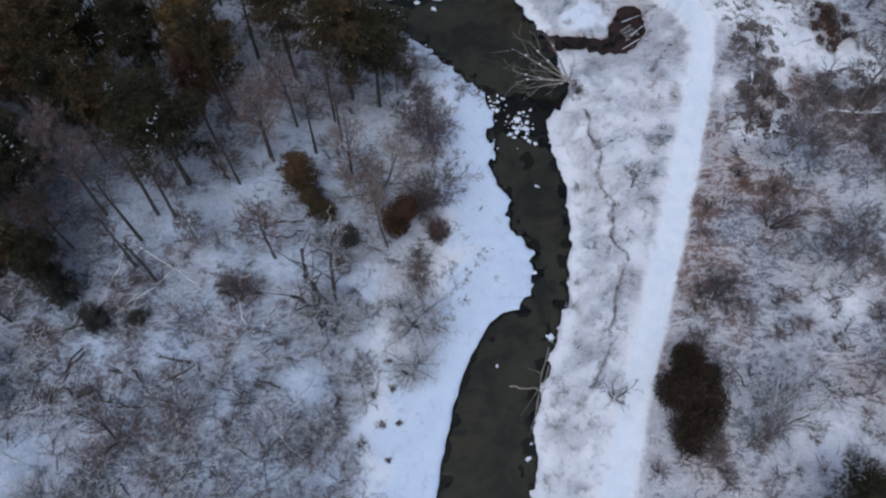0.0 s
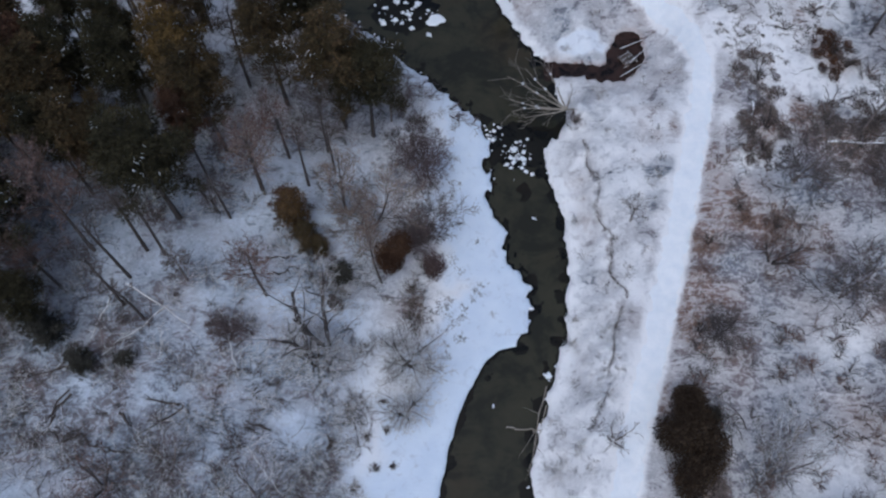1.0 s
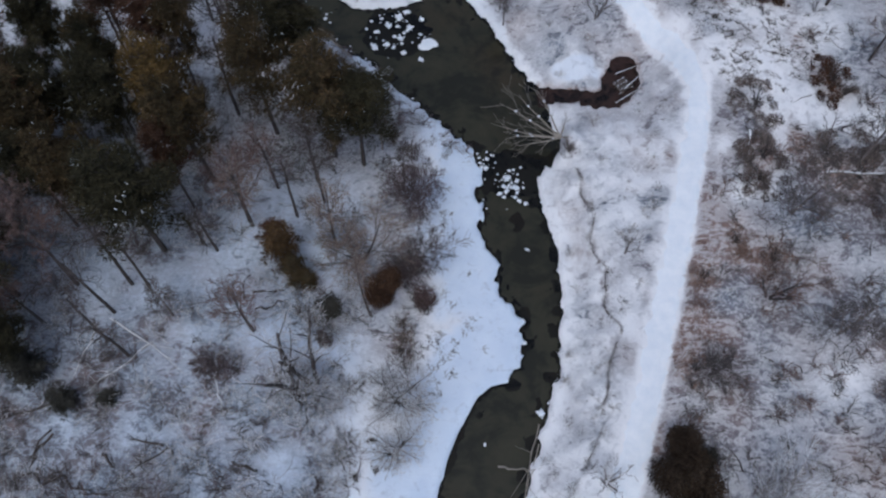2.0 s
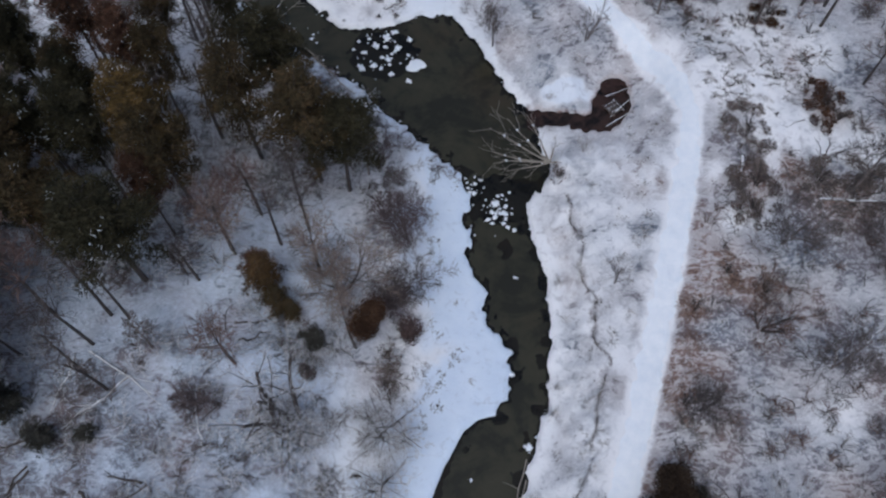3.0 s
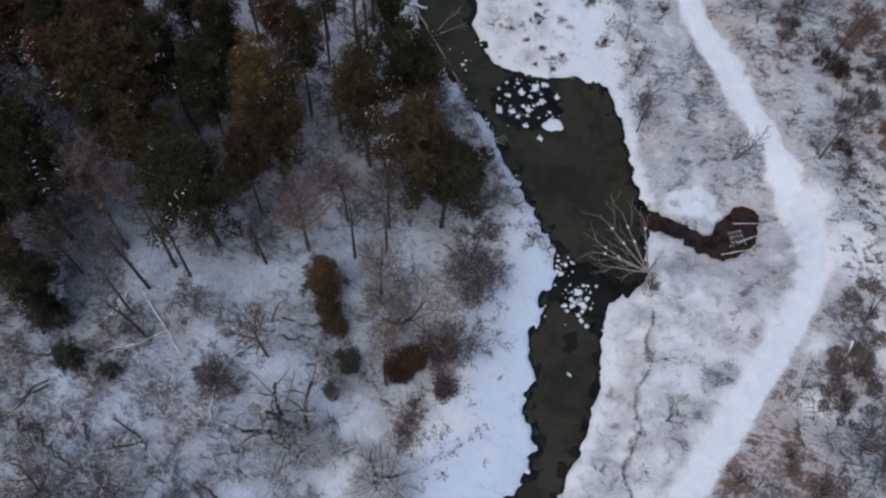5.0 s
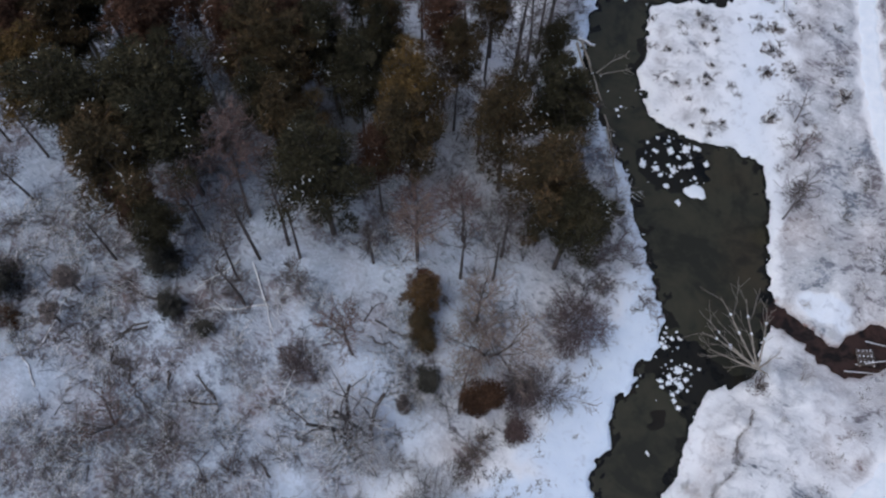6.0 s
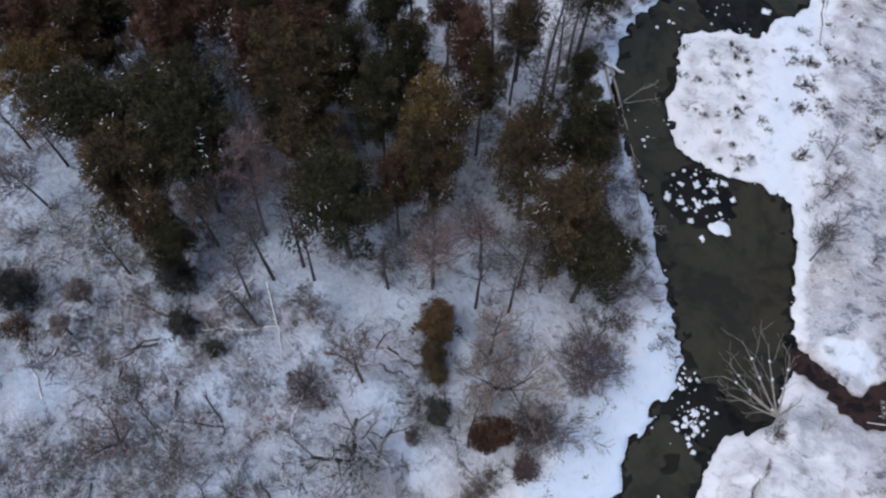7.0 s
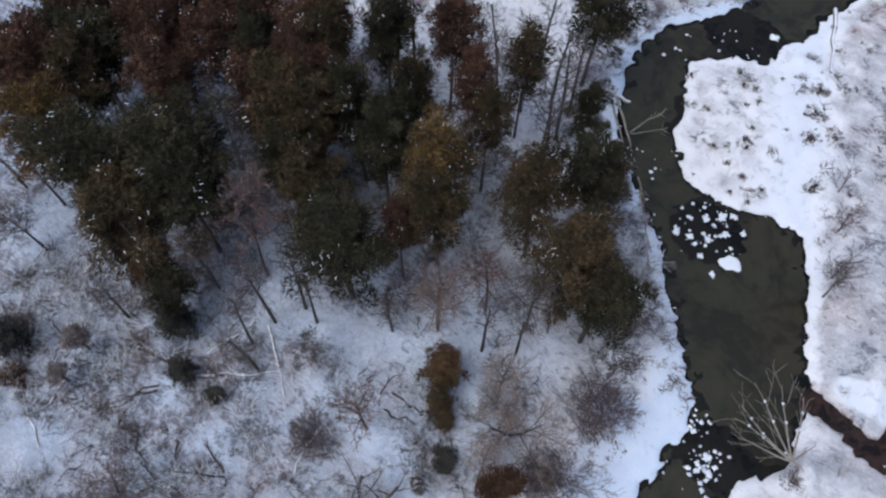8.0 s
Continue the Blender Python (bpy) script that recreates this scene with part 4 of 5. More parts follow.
young_pine(-31.6, 26.2, 4.5, 2.2, "dusk", 12, "dark young evergreen with spread boughs")
bare_tree("bare_tree", -46.2, 23.4, 8, "upright", seed=333, radius=0.13, bark_of=BARK_DARK, twig_of=TWIG, leaf=(GREY_LEAF, 900), label="leafless tree with a few dark leaves at the wood's edge")
leafy(-36.2, 20.0, 4.8, 1.6, 1.5, GREY_LEAF, 2600, 61, "small tree with thin dark brown leaves in brush")
leafy(-35.3, 17.2, 3.4, 1.3, 1.2, GREY_LEAF, 1500, 62, "small tree with thin dark brown leaves in brush")
for i, (bx, by) in enumerate(((-38.8, 14.6), (-42.1, 17.5))):
    bush(bx, by, 1.5, 1.4, 1.9, (RUST_LEAF, GREY_LEAF)[i % 2], 900, 60 + i, "thin dark brown bush in snowy brush")
for i, (bx, by, br) in enumerate(((-4.5, 21.3, 0.35), (-5.8, 18.3, 0.45), (-8.6, 17.7, 0.6), (-6.6, 14.3, 0.6), (-3.6, 16.0, 0.35), (-4.2, 18.9, 0.35), (-5.0, 15.9, 0.4), (-7.4, 20.6, 0.45), (-4.4, 13.0, 0.35))):
    bush(bx, by, br * (1.6 - 0.25 * (i % 3)), br * (0.9 + 0.3 * (i % 4)), 0.4, GREY_LEAF, int(130 * br), 70 + i, "small dark tuft of dead weeds in open snow", "weed_tuft")
for i, (bx, by, br, bh) in enumerate(((29.8, 70.4, 1.7, 3.0), (31.2, 75.0, 1.8, 3.2), (37.3, 72.5, 2.0, 3.0), (38.3, 76.5, 2.2, 3.2), (34.9, 65.6, 1.5, 2.0), (26.5, 73.6, 1.5, 2.4),
                                      (40.5, 70.0, 1.6, 2.4), (23.4, 77.0, 1.7, 2.6), (18.6, 80.0, 1.5, 2.4), (25.3, 82.0, 2.0, 3.0), (25.6, 67.4, 1.1, 1.4), (27.6, 78.5, 1.6, 2.6))):
    bush(bx, by, br, br, bh, (LITTER, RUST_LEAF, GREY_LEAF)[i % 3], int(520 * br * br), 90 + i, "thin brown thicket at the edge of bare woods", loose=True)
SPIT_TUFTS = [(-10.8, 81.4), (-9.7, 80.1), (-7.5, 79.3), (-8.3, 78.2), (-6.2, 74.4), (-5.6, 73.7), (-8.1, 72.0), (-6.1, 71.2), (-4.2, 70.7), (-4.3, 68.8), (-8.5, 80.6), (-10.9, 75.5), (-14.5, 78.2), (-2.4, 68.9), (-2.1, 70.8), (-6.3, 76.1)]
SPIT_BUSHES = [(-2.4, 81.5), (-3.4, 84.4), (-1.5, 78.5), (1.5, 74.1), (0.4, 80.1), (6.1, 80.4)]
for i, (bx, by) in enumerate(SPIT_TUFTS):
    bush(bx, by, 0.28 + 0.06 * (i % 4), 0.32 + 0.05 * (i % 3), 0.4, GREY_LEAF, 60, 500 + i, "small dark tuft of dead weeds on the snowy spit", "weed_tuft", loose=True)
for i, (bx, by) in enumerate(SPIT_BUSHES):
    bush(bx, by, 0.9 - 0.08 * (i % 4), 0.9 + 0.1 * (i % 3), 0.8, GREY_LEAF, 230, 530 + i, "low thin brown bush on the snowy spit", loose=True)
bush(13.2, 48.4, 1.3, 1.2, 1.3, GREY_LEAF, 300, 66, "tangled grey brush at the foot of a fallen tree")
bush(19.6, 20.2, 1.9, 2.2, 3.0, BROWN_LEAF, 5600, 10, "dense dark brown bush standing beside the snowy lane")
bush(19.0, 17.7, 2.3, 2.3, 3.2, BROWN_LEAF, 6200, 11, "dense dark brown bush standing beside the snowy lane")
bush(20.7, 16.4, 2.0, 2.5, 3.0, BROWN_LEAF, 5600, 20, "dense dark brown bush standing beside the snowy lane")
bush(19.2, 14.2, 2.2, 2.5, 3.0, BROWN_LEAF, 6000, 12, "dense dark brown bush standing beside the snowy lane")
bush(20.6, 13.2, 1.4, 1.5, 2.4, GREY_LEAF, 1500, 21, "thin greyish brown bush beside the lane")
bush(21.5, 18.9, 0.8, 1.0, 1.8, NEEDLES["dusk"], 700, 22, "low dark bush beside the lane")
bush(38.0, 54.4, 1.5, 2.3, 2.6, NEEDLES["rust"], 1900, 13, RUST, loose=True)
bush(39.2, 52.9, 1.4, 1.2, 1.8, GREY_LEAF, 700, 19, "thin greyish brown bush in the snowy scrub", loose=True)
for i, (bx, by, br, bh) in enumerate(((30.2, 45.8, 2.0, 2.0), (29.6, 43.4, 1.3, 1.5), (38.3, 44.0, 2.6, 2.0), (36.0, 46.5, 1.6, 1.6), (30.6, 52.0, 1.9, 1.4), (40.5, 46.5, 2.0, 1.8))):
    bush(bx, by, br, br * 1.15, bh, GREY_LEAF, int(520 * br * br), 14 + i, "thin greyish brown bush in the snowy scrub", loose=True)
for i, (bx, by, br, bh) in enumerate(((26.5, 37.4, 1.5, 1.2), (29.2, 35.6, 1.5, 1.8), (23.4, 34.4, 1.2, 1.0), (21.4, 26.2, 1.1, 1.0))):
    bush(bx, by, br, br * 1.1, bh, LITTER, int(300 * br * br), 30 + i, "thin reddish dry bush beside the lane", loose=True)


# ---- brush: thin bare stems all over the scrub ----
def brush(name, places, mat, seed, tall, wide, label, stems=16):
    r = np.random.RandomState(seed)
    n = len(places)
    x, y, s = (np.repeat(v, stems) for v in np.asarray(places).T)
    z = zs(x, y) - 0.03
    k = n * stems
    a, o = r.uniform(0, 6.28, k), wide * s * 0.35 * r.uniform(0, 1, k)
    base = np.stack([x + o * np.cos(a + 1), y + o * np.sin(a + 1), z], 1)
    f, h = wide * s * r.uniform(0.3, 1, k), tall * s * r.uniform(0.5, 1, k)
    mid = base + np.stack([0.45 * f * np.cos(a), 0.45 * f * np.sin(a), 0.65 * h], 1)
    b = a + r.uniform(-0.4, 0.4, k)
    end = base + np.stack([f * np.cos(b), f * np.sin(b), h * r.uniform(0.7, 1.1, k)], 1)
    rows = [np.column_stack([base, mid, np.full(k, 0.028), np.full(k, 0.020)]), np.column_stack([mid, end, np.full(k, 0.020), np.full(k, 0.010)])]
    for q in range(3):
        at = mid + (end - mid) * r.uniform(-0.4, 0.9, k)[:, None]
        t, l = a + r.choice([-1, 1], k) * r.uniform(0.4, 1.1, k), 0.45 * f * r.uniform(0.5, 1.2, k)
        tip = at + np.stack([l * np.cos(t), l * np.sin(t), 0.5 * l * r.uniform(-0.2, 1, k)], 1)
        rows.append(np.column_stack([at, tip, np.full(k, 0.016), np.full(k, 0.009)]))
    return tagged(new(name, mesh_of(name, *tubes(np.concatenate(rows), 3), mat)), label, "brush", kind="stuff")


def tufts(name, places, mat, seed, long, count, label):
    """Little fans of dry grass that stick out of the snow."""
    r = np.random.RandomState(seed)
    x, y, s = (np.repeat(v, count) for v in np.asarray(places).T)
    k = len(x)
    x, y = x + r.normal(size=k) * 0.16 * s, y + r.normal(size=k) * 0.16 * s
    w = units(r, k) * [1, 1, 0.3] + [0, 0, 0.55]
    w /= np.linalg.norm(w, axis=1, keepdims=True)
    c = np.stack([x, y, zs(x, y) - 0.02], 1)
    return tagged(new(name, mesh_of(name, *blades(c, w, long * s * r.uniform(0.5, 1.2, k), 0.05 + 0.05 * r.uniform(0, 1, k), r), mat)), label, "grass", kind="stuff")


def scatter(n, lo, hi, seed, want):
    r = np.random.RandomState(seed)
    x, y = r.uniform(lo[0], hi[0], n), r.uniform(lo[1], hi[1], n)
    d, east = creek(x, y)
    t, side = seg_dist(x, y, TRACK)
    ok = (d > 0.6) & (t > 2.3) & (brook(x, y) > 0.8) & want(x, y, d, east, side, r.uniform(0, 1, n))
    return np.stack([x, y, r.uniform(0.6, 1.4, n)], 1)[ok]


def west_scrub(x, y, d, east, side, u):
    return ~east & (d > np.where(y > 48, 1.0, 5.0)) & (u < 0.55 + 0.4 * smooth(waves(x, y, 8, 51))) & (u < 1.2 * smooth((-x - 2) / 8)) & (u > 0.8 * spots(x, y, OPEN_SNOW))


def lane_scrub(x, y, d, east, side, u):
    return east & (side >= 0) & (y < 72) & (u < 0.7 * smooth(0.3 + waves(x, y, 6, 52)))


def far_scrub(x, y, d, east, side, u):
    return east & (side < 0) & (u < 0.45 + 0.45 * smooth(0.3 + waves(x, y, 7, 53))) & ~((np.hypot(x - 31, y - 57) < 6))


def spit_scrub(x, y, d, east, side, u):
    return east & (side >= 0) & (y >= 64) & (u < smooth(waves(x, y, 5, 54)))


rs = np.random.RandomState(89)


def rn(mean, spread):
    return mean + spread * rs.normal(size=130)


def shelf_rim(x, y, d, east, side, u):
    return ~east & (d > 2.6) & (d < 8.5) & (u < 0.25 + 0.75 * smooth(1.5 * waves(x, y, 3, 55)) - 0.12 * np.abs(d - 5.0))


def wood_bank(x, y, d, east, side, u):
    return ~east & (d < 5.5) & (y > 48) & (u < 0.9)


def trampled(x, y, d, east, side, u):
    return east & (np.hypot(x - 32, y - 59) < 7) & (u < 0.8)


def lane_rim(x, y, d, east, side, u):
    t = seg_dist(x, y, TRACK)[0]
    return east & (t < 5.5) & (u < 0.35 + 0.65 * smooth(waves(x, y, 4, 56)))


brush("grey_brush", scatter(1900, (-46, 6), (2, 58), 61, west_scrub), TWIG, 62, 0.8, 1.3, "thin grey leafless brush in snow", 10)
brush("pale_brush", scatter(1300, (-46, 6), (2, 58), 63, west_scrub), TWIG_PALE, 64, 1.1, 1.6, "frosted pale leafless brush in snow", 12)
brush("mauve_brush", scatter(220, (-46, 6), (2, 58), 73, west_scrub), TWIG_MAUVE, 74, 1.0, 1.2, "brownish leafless brush in snow", 14)
brush("lane_brush", scatter(600, (8, 4), (28, 72), 65, lane_scrub), TWIG_PALE, 66, 0.6, 0.8, "low frosted brush along the creek bank", 12)
brush("brown_brush", scatter(600, (14, 4), (50, 90), 67, far_scrub), TWIG, 68, 0.8, 1.1, "tangled brown brush in snow", 14)
brush("reddish_brush", scatter(400, (14, 4), (50, 90), 69, far_scrub), BARK_RED, 70, 0.8, 1.0, "reddish leafless brush in snow", 14)
brush("spit_brush", scatter(420, (-20, 62), (20, 100), 71, spit_scrub), TWIG, 72, 0.5, 0.8, "low grey brush on the snowy spit", 12)
brush("bank_brush", scatter(700, (-24, 46), (4, 92), 75, wood_bank), TWIG_MAUVE, 76, 0.9, 1.1, "brownish brush along the wooded creek bank", 13)
tufts("bank_grass", scatter(900, (-24, 46), (4, 92), 77, wood_bank), TUFT, 78, 0.4, 12, "dry grass along the wooded creek bank")
tufts("shelf_grass", scatter(900, (-8, 24), (6, 52), 81, shelf_rim), TUFT, 82, 0.34, 14, "dark dry grass tufts along the creek ice")
tufts("spit_grass", scatter(700, (-20, 62), (12, 98), 83, spit_scrub), TUFT, 84, 0.42, 18, "dark dry grass tufts on the snowy spit")
tufts("trampled_grass", scatter(150, (24, 50), (42, 68), 85, trampled), TUFT, 86, 0.5, 18, "dark grass showing through trampled snow")
tufts("lane_grass", scatter(1500, (8, 4), (32, 80), 87, lane_rim), TUFT, 88, 0.36, 12, "dry grass along the snowy lane")


def scuffs(name, count, seed, mat, label):
    """Short dark curved scuffs of turf kicked up through trampled snow."""
    r = np.random.RandomState(seed)
    rows = []
    while len(rows) < count:
        x, y = 31.5 + 4.2 * r.normal(), 58.6 + 2.6 * r.normal()
        if seg_dist(np.array(x), np.array(y), TRACK)[0] > 2.2 and x > 26:
            rows.append((x, y, -0.5 + 0.5 * r.normal(), r.uniform(0.4, 1.3), r.uniform(-0.5, 0.5)))
    c, w = [], []
    for x, y, a, long, bend in rows:
        n = int(22 * long) + 8
        k = r.uniform(-0.5, 0.5, n)
        px, py = x + long * k * math.cos(a) - bend * k * k * math.sin(a), y + long * k * math.sin(a) + bend * k * k * math.cos(a)
        px, py = px + 0.07 * r.normal(size=n), py + 0.07 * r.normal(size=n)
        c.append(np.stack([px, py, zs(px, py) - 0.02], 1))
        w.append(units(r, n) * [1, 1, 0.3] + [0, 0, 0.4])
    c, w = np.concatenate(c), np.concatenate(w)
    w /= np.linalg.norm(w, axis=1, keepdims=True)
    n = len(c)
    tagged(new(name, mesh_of(name, *blades(c, w, r.uniform(0.12, 0.3, n), r.uniform(0.05, 0.11, n), r), mat)), label, "grass", kind="stuff")


scuffs("scuffed_turf", 120, 98, TUFT, "dark turf scuffed up through trampled snow")
rill_at = np.linspace(0, len(RILL) - 1, 330)
rill_x, rill_y = (np.interp(rill_at, range(len(RILL)), [p[k] for p in RILL]) for k in (0, 1))
rill_x = rill_x + 0.35 * waves(rill_x, rill_y, 4, 95)
rill_ok = waves(rill_x, rill_y, 4, 96) > -0.7
tufts("rill_grass", np.stack([rill_x, rill_y, np.full(330, 0.45)], 1)[rill_ok], TUFT, 97, 0.40, 9, "dark grass hanging over a narrow snow crack")
tufts("reeds", np.stack([rn(-2.1, 0.5), rn(29.6, 1.3), np.full(130, 0.8)], 1), GREY_LEAF, 90, 0.8, 8, "brown dry reeds near the creek ice")


# ---- fallen wood ----
def log(x0, y0, x1, y1, radius, mat, seed, label, lift=0.0, lift_end=None, twigs=3, crook=0.10):
    """A fallen trunk with a few broken branches, resting on the ground."""
    r = np.random.RandomState(seed)
    a = np.array([x0, y0, max(gz(x0, y0), 0.0) + radius * 0.7 + lift])
    b = np.array([x1, y1, max(gz(x1, y1), 0.0) + radius * 0.4 + (lift if lift_end is None else lift_end)])
    pts = [a + (b - a) * k / 6 for k in range(7)]
    for p in pts[1:-1]:
        p += r.normal(size=3) * [crook, crook, 0.02]
        p[2] = max(p[2], max(gz(p[0], p[1]), 0.0) + radius * 0.4)
    ob = new("fallen_log")
    part("trunk", loose_mesh("trunk", *rod(pts, [radius * (1 - 0.09 * k) for k in range(7)]), mat), ob)
    long = np.linalg.norm(b - a)
    for k in range(twigs):
        p = pts[r.randint(2, 6)]
        w = units(r, 1)[0] * [1, 1, 0.3] + (b - a) / long * 0.6
        q = p + w * long * r.uniform(0.12, 0.3)
        q[2] = max(q[2], max(gz(q[0], q[1]), 0.0) + 0.1)
        part("branch", loose_mesh("branch", *rod([p, (p + q) / 2 + r.normal(size=3) * 0.05, q], [radius * 0.4, radius * 0.28, radius * 0.12], 5), mat), ob)
    return tagged(ob, label, "log", "fallen logs")


PALE_LOG, DARK_LOG = "pale snow-dusted fallen trunk lying in brush", "dark fallen branch lying on snow"
log(-26.6, 30.9, -20.9, 27.3, 0.10, BARK_PALE, 1, PALE_LOG)
log(-22.9, 28.9, -28.0, 24.0, 0.10, BARK_PALE, 2, PALE_LOG)
log(-17.4, 27.3, -16.5, 23.0, 0.10, BARK_PALE, 3, PALE_LOG)
log(-27.6, 30.3, -28.7, 25.7, 0.10, BARK_PALE, 4, PALE_LOG)
log(-15.0, 33.3, -12.3, 33.6, 0.11, BARK_DARK, 5, DARK_LOG)
log(-14.6, 31.8, -11.9, 32.6, 0.10, BARK_DARK, 6, DARK_LOG)
log(-29.0, 24.0, -33.5, 22.6, 0.12, BARK_DARK, 7, DARK_LOG)
log(-31.0, 18.2, -25.5, 17.0, 0.11, BARK_DARK, 8, DARK_LOG, crook=0.22)
log(-29.4, 21.3, -30.8, 19.3, 0.12, BARK_DARK, 9, DARK_LOG, crook=0.18)
log(-20.6, 20.3, -23.3, 20.8, 0.11, BARK_DARK, 10, DARK_LOG)
log(-24.0, 16.6, -26.5, 16.8, 0.10, BARK_DARK, 11, DARK_LOG)
log(-13.3, 18.6, -15.3, 19.2, 0.11, BARK_DARK, 12, DARK_LOG, crook=0.2)
log(-20.2, 20.2, -24.1, 17.4, 0.09, BARK_DARK, 34, DARK_LOG)
log(-29.6, 21.6, -31.6, 16.8, 0.09, BARK_DARK, 35, DARK_LOG, crook=0.25)
log(-25.2, 19.6, -24.0, 18.6, 0.13, BARK_DARK, 36, DARK_LOG, twigs=0)
log(-12.4, 13.9, -15.0, 17.2, 0.08, BARK_PALE, 37, PALE_LOG)
log(-32.6, 12.3, -37.9, 14.4, 0.08, BARK_PALE, 38, PALE_LOG)
log(-3.3, 28.6, -1.7, 25.6, 0.07, BARK_PALE, 39, PALE_LOG, twigs=0)
log(-35.0, 15.0, -37.0, 20.0, 0.08, BARK_PALE, 13, PALE_LOG)
log(-13.5, 15.0, -10.0, 12.0, 0.10, BARK_GREY, 14, "grey fallen trunk lying in brush")
log(-21.2, 39.8, -19.4, 37.6, 0.16, BARK_DARK, 33, "dark broken trunk lying on snow below pines")
log(35.5, 44.3, 42.0, 44.0, 0.16, BARK_PALE, 15, PALE_LOG)
log(29.5, 48.8, 28.8, 45.6, 0.14, BARK_PALE, 16, PALE_LOG, twigs=0)
log(-18.7, 71.0, -13.0, 65.9, 0.14, BARK_DRY, 17, "pale fallen trunk reaching along the creek bank", lift=0.25, twigs=0, crook=0.03)
log(-18.9, 70.3, -14.8, 66.6, 0.13, BARK_DRY, 24, "pale fallen trunk reaching along the creek bank", lift=0.3, twigs=0, crook=0.03)
log(-15.3, 68.4, -14.2, 73.2, 0.06, BARK_DRY, 25, "thin pale branch fallen into the creek", lift=0.3, lift_end=0.15, twigs=5)
log(-15.2, 68.3, -12.8, 71.4, 0.05, BARK_DRY, 26, "thin pale branch fallen into the creek", lift=0.3, lift_end=0.15, twigs=4)
log(-11.8, 64.6, -9.2, 62.0, 0.07, BARK_DRY, 27, "pale broken branch on the wooded creek bank", lift=0.3, twigs=5)
log(-20.2, 70.8, -17.4, 71.6, 0.30, BARK_PALE, 18, "thick snow-capped broken trunk at the creek bank", twigs=0)
log(-10.8, 63.4, -6.4, 58.6, 0.08, BARK_DRY, 19, "pale broken trunk hanging over the creek bank", lift=0.25, crook=0.05)
log(-7.6, 96.0, -3.8, 87.0, 0.25, BARK_GREY, 23, "grey fallen trunk along the snowy creek bank", twigs=1)
log(5.6, 19.2, 8.6, 18.9, 0.08, BARK_DRY, 20, "pale branch reaching over the creek", lift=0.05)
log(9.1, 22.6, 7.2, 15.6, 0.06, BARK_DRY, 21, "thin pale trunk fallen along the creek bank", lift=0.1)
log(9.0, 21.0, 7.6, 16.8, 0.05, BARK_DRY, 22, "thin pale trunk fallen along the creek bank", lift=0.15)


def deadwood(name, count, lo, hi, seed, mat, label, want):
    """Crooked sticks strewn over the snow."""
    r = np.random.RandomState(seed)
    rows = []
    for x, y, s in scatter(count, lo, hi, seed, want):
        a, long, rad = r.uniform(0, 6.28), s * r.uniform(0.8, 2.2), s * r.uniform(0.03, 0.06)
        p = np.array([x, y, gz(x, y) + 0.05])
        for k in range(4):
            a += r.normal() * 0.35
            q = p + np.array([math.cos(a), math.sin(a), 0]) * long / 4
            q[2] = gz(q[0], q[1]) + 0.05 + 0.10 * r.uniform() * s
            rows.append((*p, *q, rad * (1 - 0.2 * k), rad * (0.8 - 0.2 * k)))
            if r.uniform() < 0.4:
                b = a + r.choice([-0.8, 0.8])
                rows.append((*q, q[0] + 0.3 * long * math.cos(b), q[1] + 0.3 * long * math.sin(b), q[2] + 0.12, rad * 0.5, rad * 0.2))
            p = q
    return tagged(new(name, mesh_of(name, *tubes(rows, 5), mat)), label, "deadwood", kind="stuff")


deadwood("dark_sticks", 330, (-42, 8), (-6, 46), 91, BARK_DARK, "dark crooked sticks lying on snow", west_scrub)
deadwood("pale_sticks", 110, (-42, 8), (-6, 46), 92, BARK_PALE, "pale snow-dusted sticks lying on snow", west_scrub)
deadwood("scrub_sticks", 160, (18, 8), (46, 64), 93, BARK_DARK, "dark sticks in the snowy scrub", far_scrub)


def fallen_crown():
    """A toppled tree at the pool's edge whose pale limbs reach out over the water."""
    r = np.random.RandomState(5)
    out, twigs = [], []
    opt = dict(taper=0.7, bend=0.09, rise=0.02, start=0.3, limb=0.6, count=(4, 4, 3), angle=0.55)
    for a, long in ((1.95, 5.2), (2.25, 6.2), (2.5, 6.6), (2.8, 5.8), (3.05, 5.4), (3.4, 4.2), (1.3, 2.4), (0.2, 1.8)):
        grow(r, (0, 0, 0), (math.cos(a), math.sin(a), -0.10), long, 0.10, 1, out, twigs, opt)
    ob = new("fallen_tree")
    ob.location = (12.4, 49.6, gz(13.2, 49.6) + 0.2)
    for level, path, radii in out:
        part("limb", loose_mesh("limb", *rod(path, radii, 6), BARK_DRY), ob)
    part("crown", mesh_of("crown", *tubes(twigs, 3), BARK_DRY), ob)
    lump = mesh_of("snow_lump", *blob(r, 0.13, 0.11, 0.10, 3, 8), WHITE)
    for level, path, radii in out[:5]:
        for k in (2, 3):
            part("snow_lump", lump, ob, "small lump of snow").location = path[k] + np.array([0, 0, 0.05])
    tagged(ob, "toppled bare tree with pale limbs over the creek pool", "fallen tree")


fallen_crown()


# ---- ice ----
def floe(x, y, rx, ry, seed):
    r = np.random.RandomState(seed)
    ob = new("ice_floe", mesh_of("ice_floe", *blob(r, rx, ry, 0.10 + 0.12 * min(rx, 1), 3, 17, 0.03 if rx > 0.7 else 0.20), WHITE))
    ob.location, ob.rotation_euler = (x, y, -0.02), (0, 0, r.uniform(0, 6.28))
    return tagged(ob, "snow-covered ice floe drifting on dark water", "ice floe", "ice floes")


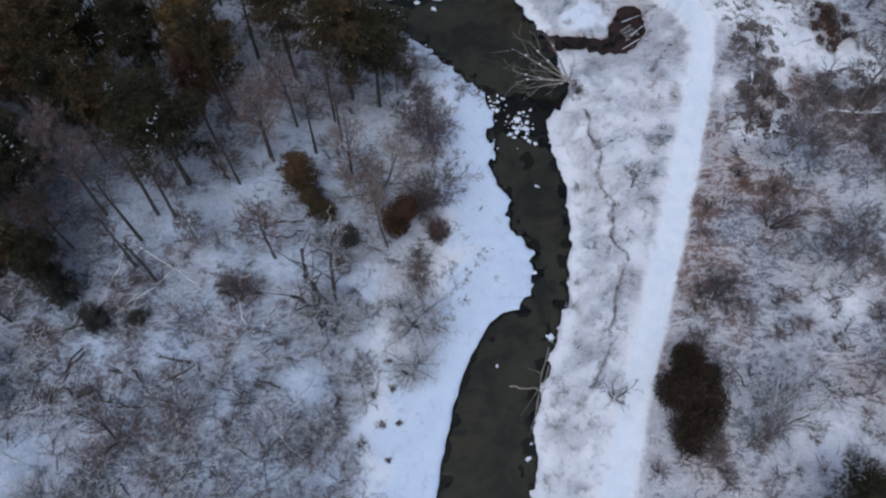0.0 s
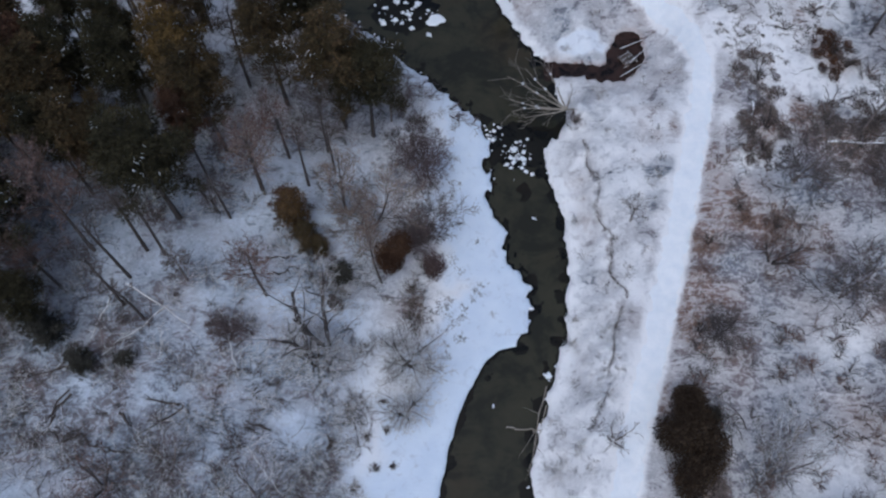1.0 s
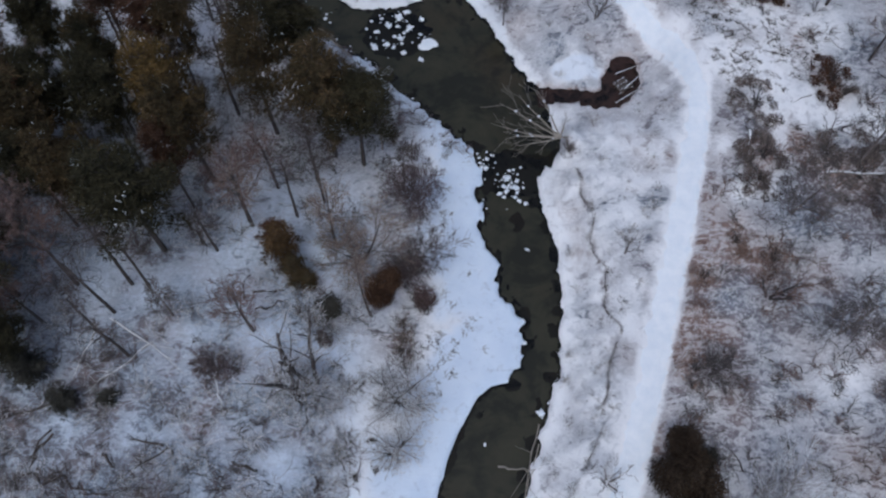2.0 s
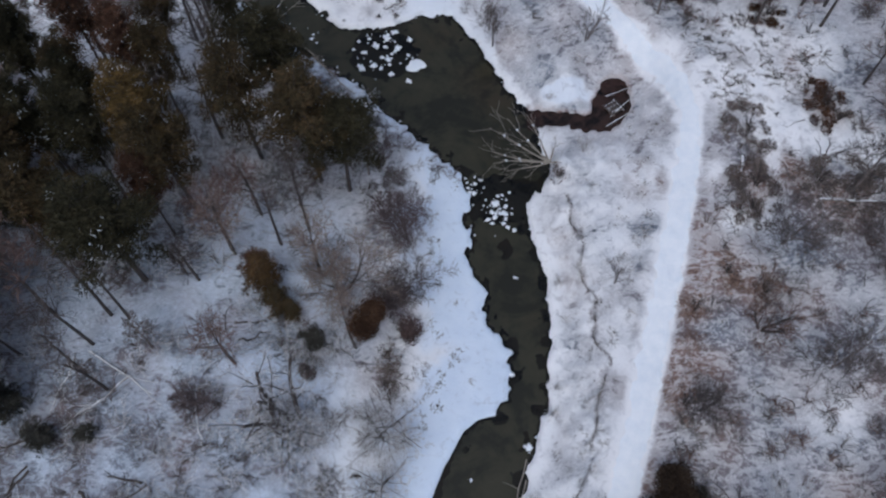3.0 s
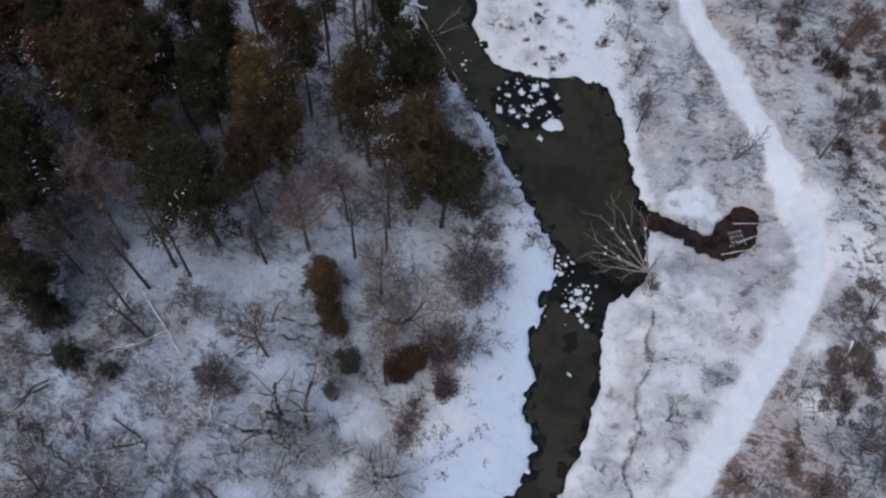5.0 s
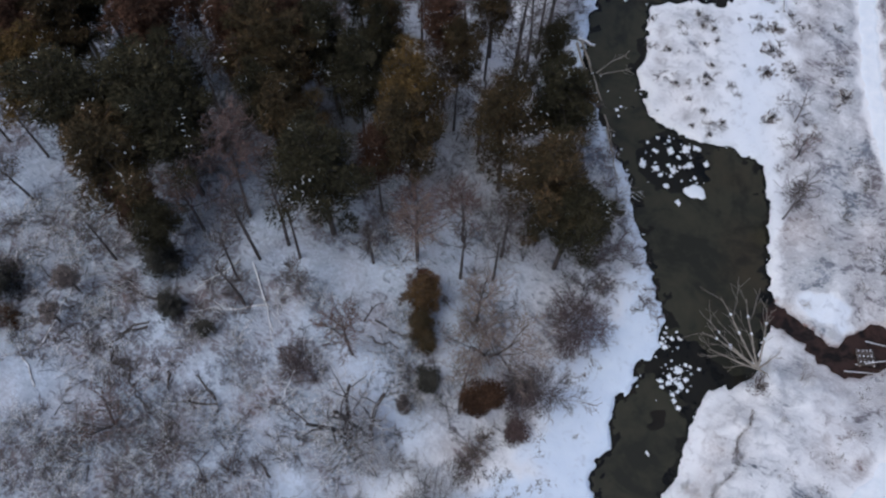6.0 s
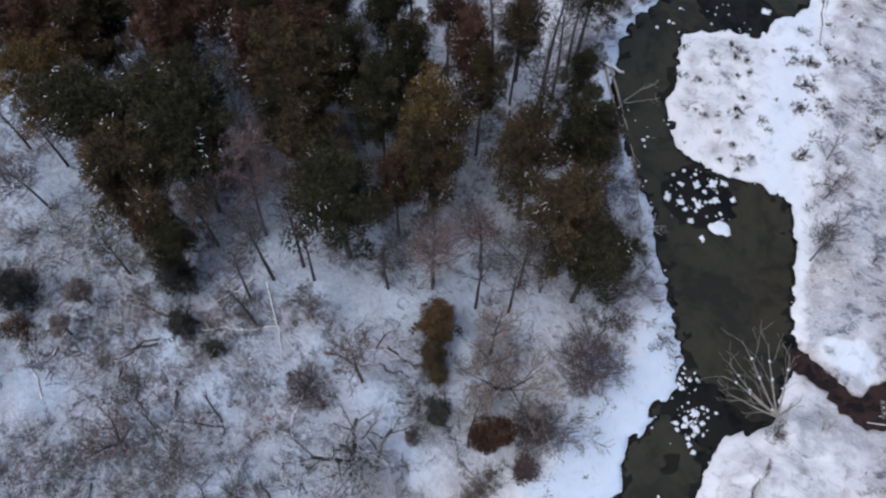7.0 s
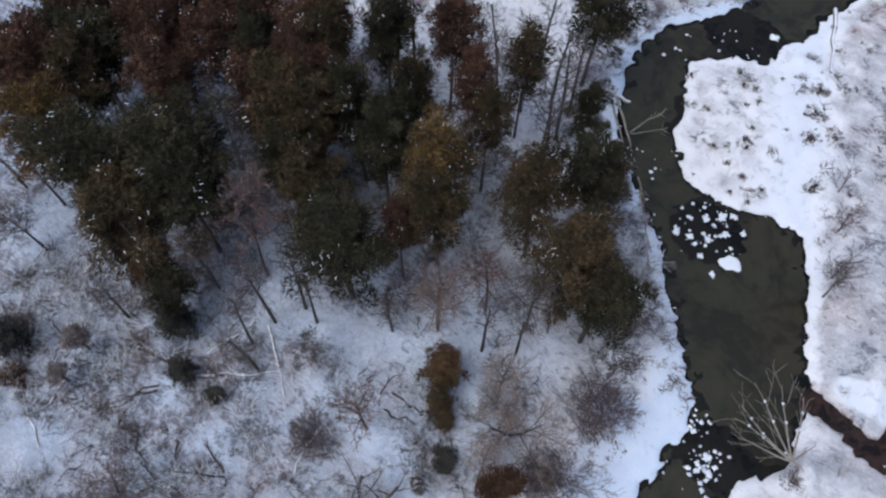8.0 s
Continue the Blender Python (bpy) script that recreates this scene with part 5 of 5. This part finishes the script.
FLOES = [(-0.3, 62.6, 0.85, 0.95), (-2.2, 64.9, 0.5, 0.4), (-3.2, 63.4, 0.45, 0.35), (-1.0, 60.6, 0.4, 0.35), (-4.6, 62.6, 0.45, 0.4), (-2.8, 61.5, 0.4, 0.35),
         (-5.9, 62.3, 0.7, 0.4), (-3.4, 66.3, 0.55, 0.6), (-1.0, 66.0, 0.35, 0.4), (-4.5, 65.2, 0.5, 0.45), (-2.6, 67.0, 0.4, 0.5), (-5.6, 64.3, 0.3, 0.3),
         (7.4, 46.3, 0.5, 0.35), (8.1, 45.3, 0.4, 0.35), (7.0, 45.4, 0.3, 0.3), (7.3, 44.9, 0.4, 0.25), (8.3, 46.0, 0.3, 0.25), (6.6, 44.6, 0.35, 0.25), (8.9, 38.7, 0.3, 0.15), (4.6, 21.0, 0.2, 0.15),
         (6.9, 13.2, 0.3, 0.25), (9.3, 23.6, 0.5, 0.35), (9.0, 43.5, 0.25, 0.3), (8.2, 29.7, 0.3, 0.25), (-10.6, 88.5, 0.7, 0.5)]
rnd = np.random.RandomState(9)
for cx, cy, sx, sy, count in ((-4.0, 64.2, 2.4, 2.2, 44), (7.6, 45.6, 1.0, 1.2, 44), (-12.8, 84.5, 2.6, 1.2, 14), (-17.2, 81.0, 1.2, 2.0, 6), (-11.0, 66.5, 1.5, 1.2, 5), (5.5, 48.3, 0.5, 1.2, 18)):
    for k in range(count):
        s = 0.06 + 0.22 * rnd.uniform() ** 2
        FLOES.append((cx + sx * rnd.normal() * 0.7, cy + sy * rnd.normal() * 0.7, s, s * rnd.uniform(0.7, 1.2)))
for k in range(260):
    j = rnd.randint(6, 58)
    bank = (BANK_W, BANK_E)[k % 2]
    (ax, ay), (bx, by), f = bank[j], bank[j + 1], rnd.uniform()
    fx, fy = ax + f * (bx - ax) + rnd.normal() * 0.25, ay + f * (by - ay) + rnd.normal() * 0.25
    de = float(creek(np.array(fx), np.array(fy))[0])
    if -0.7 < de < -0.02 and len(FLOES) < 180 and not (k % 2 == 0 and fy < 26):
        s = rnd.uniform(0.06, 0.2)
        FLOES.append((fx, fy, s, s * rnd.uniform(0.6, 1.1)))
for i, f in enumerate(FLOES):
    f = f if i == 0 else (f[0], f[1], 0.78 * f[2], 0.78 * f[3])
    if float(creek(np.array(f[0]), np.array(f[1]))[0]) < 0.15:
        floe(*f, 400 + i)


# ---- the little landing at the brook ----
def landing():
    """A small slatted platform by the brook's pond, with two pale timbers beside it."""
    ob = new("landing")
    ob.location, ob.rotation_euler = (19.3, 56.7, gz(19.3, 56.7) + 0.52), (0, 0, radians(36))
    box = lambda x0, y0, z0, x1, y1, z1: (np.array([(x, y, z) for z in (z0, z1) for y in (y0, y1) for x in (x0, x1)]),
                                          np.array([(0, 2, 3, 1), (4, 5, 7, 6), (0, 1, 5, 4), (2, 6, 7, 3), (0, 4, 6, 2), (1, 3, 7, 5)]))
    slat = mesh_of("slat", *box(-0.75, -0.10, 0, 0.75, 0.10, 0.04), BARK_DARK)
    lump = mesh_of("snow_lump", *blob(np.random.RandomState(3), 0.065, 0.06, 0.05, 3, 8), WHITE)
    for k in range(6):
        s = part("slat", slat, ob)
        s.location = (0, -0.6 + 0.24 * k, 0.08)
        for j in range(4 if k % 2 else 0):
            part("snow_lump", lump, ob, "small lump of snow").location = (-0.5 + 0.34 * j, -0.6 + 0.24 * k, 0.12)
    for x in (-0.6, 0.6):
        part("bearer", mesh_of("bearer", *box(x - 0.05, -0.75, -0.5, x + 0.05, 0.75, 0.08), PLANK), ob)
    tagged(ob, "small weathered slatted platform beside a brown brook", "platform")


landing()
for (ax, ay), (bx, by), seed in (((18.9, 55.7), (21.2, 57.6), 30), ((18.4, 54.6), (20.8, 55.8), 31), ((18.5, 58.1), (21.0, 58.8), 32)):
    log(ax, ay, bx, by, 0.06, BARK_PALE, seed, "pale bare timber lying across a muddy brook pool", lift=0.35, twigs=0, crook=0.01)
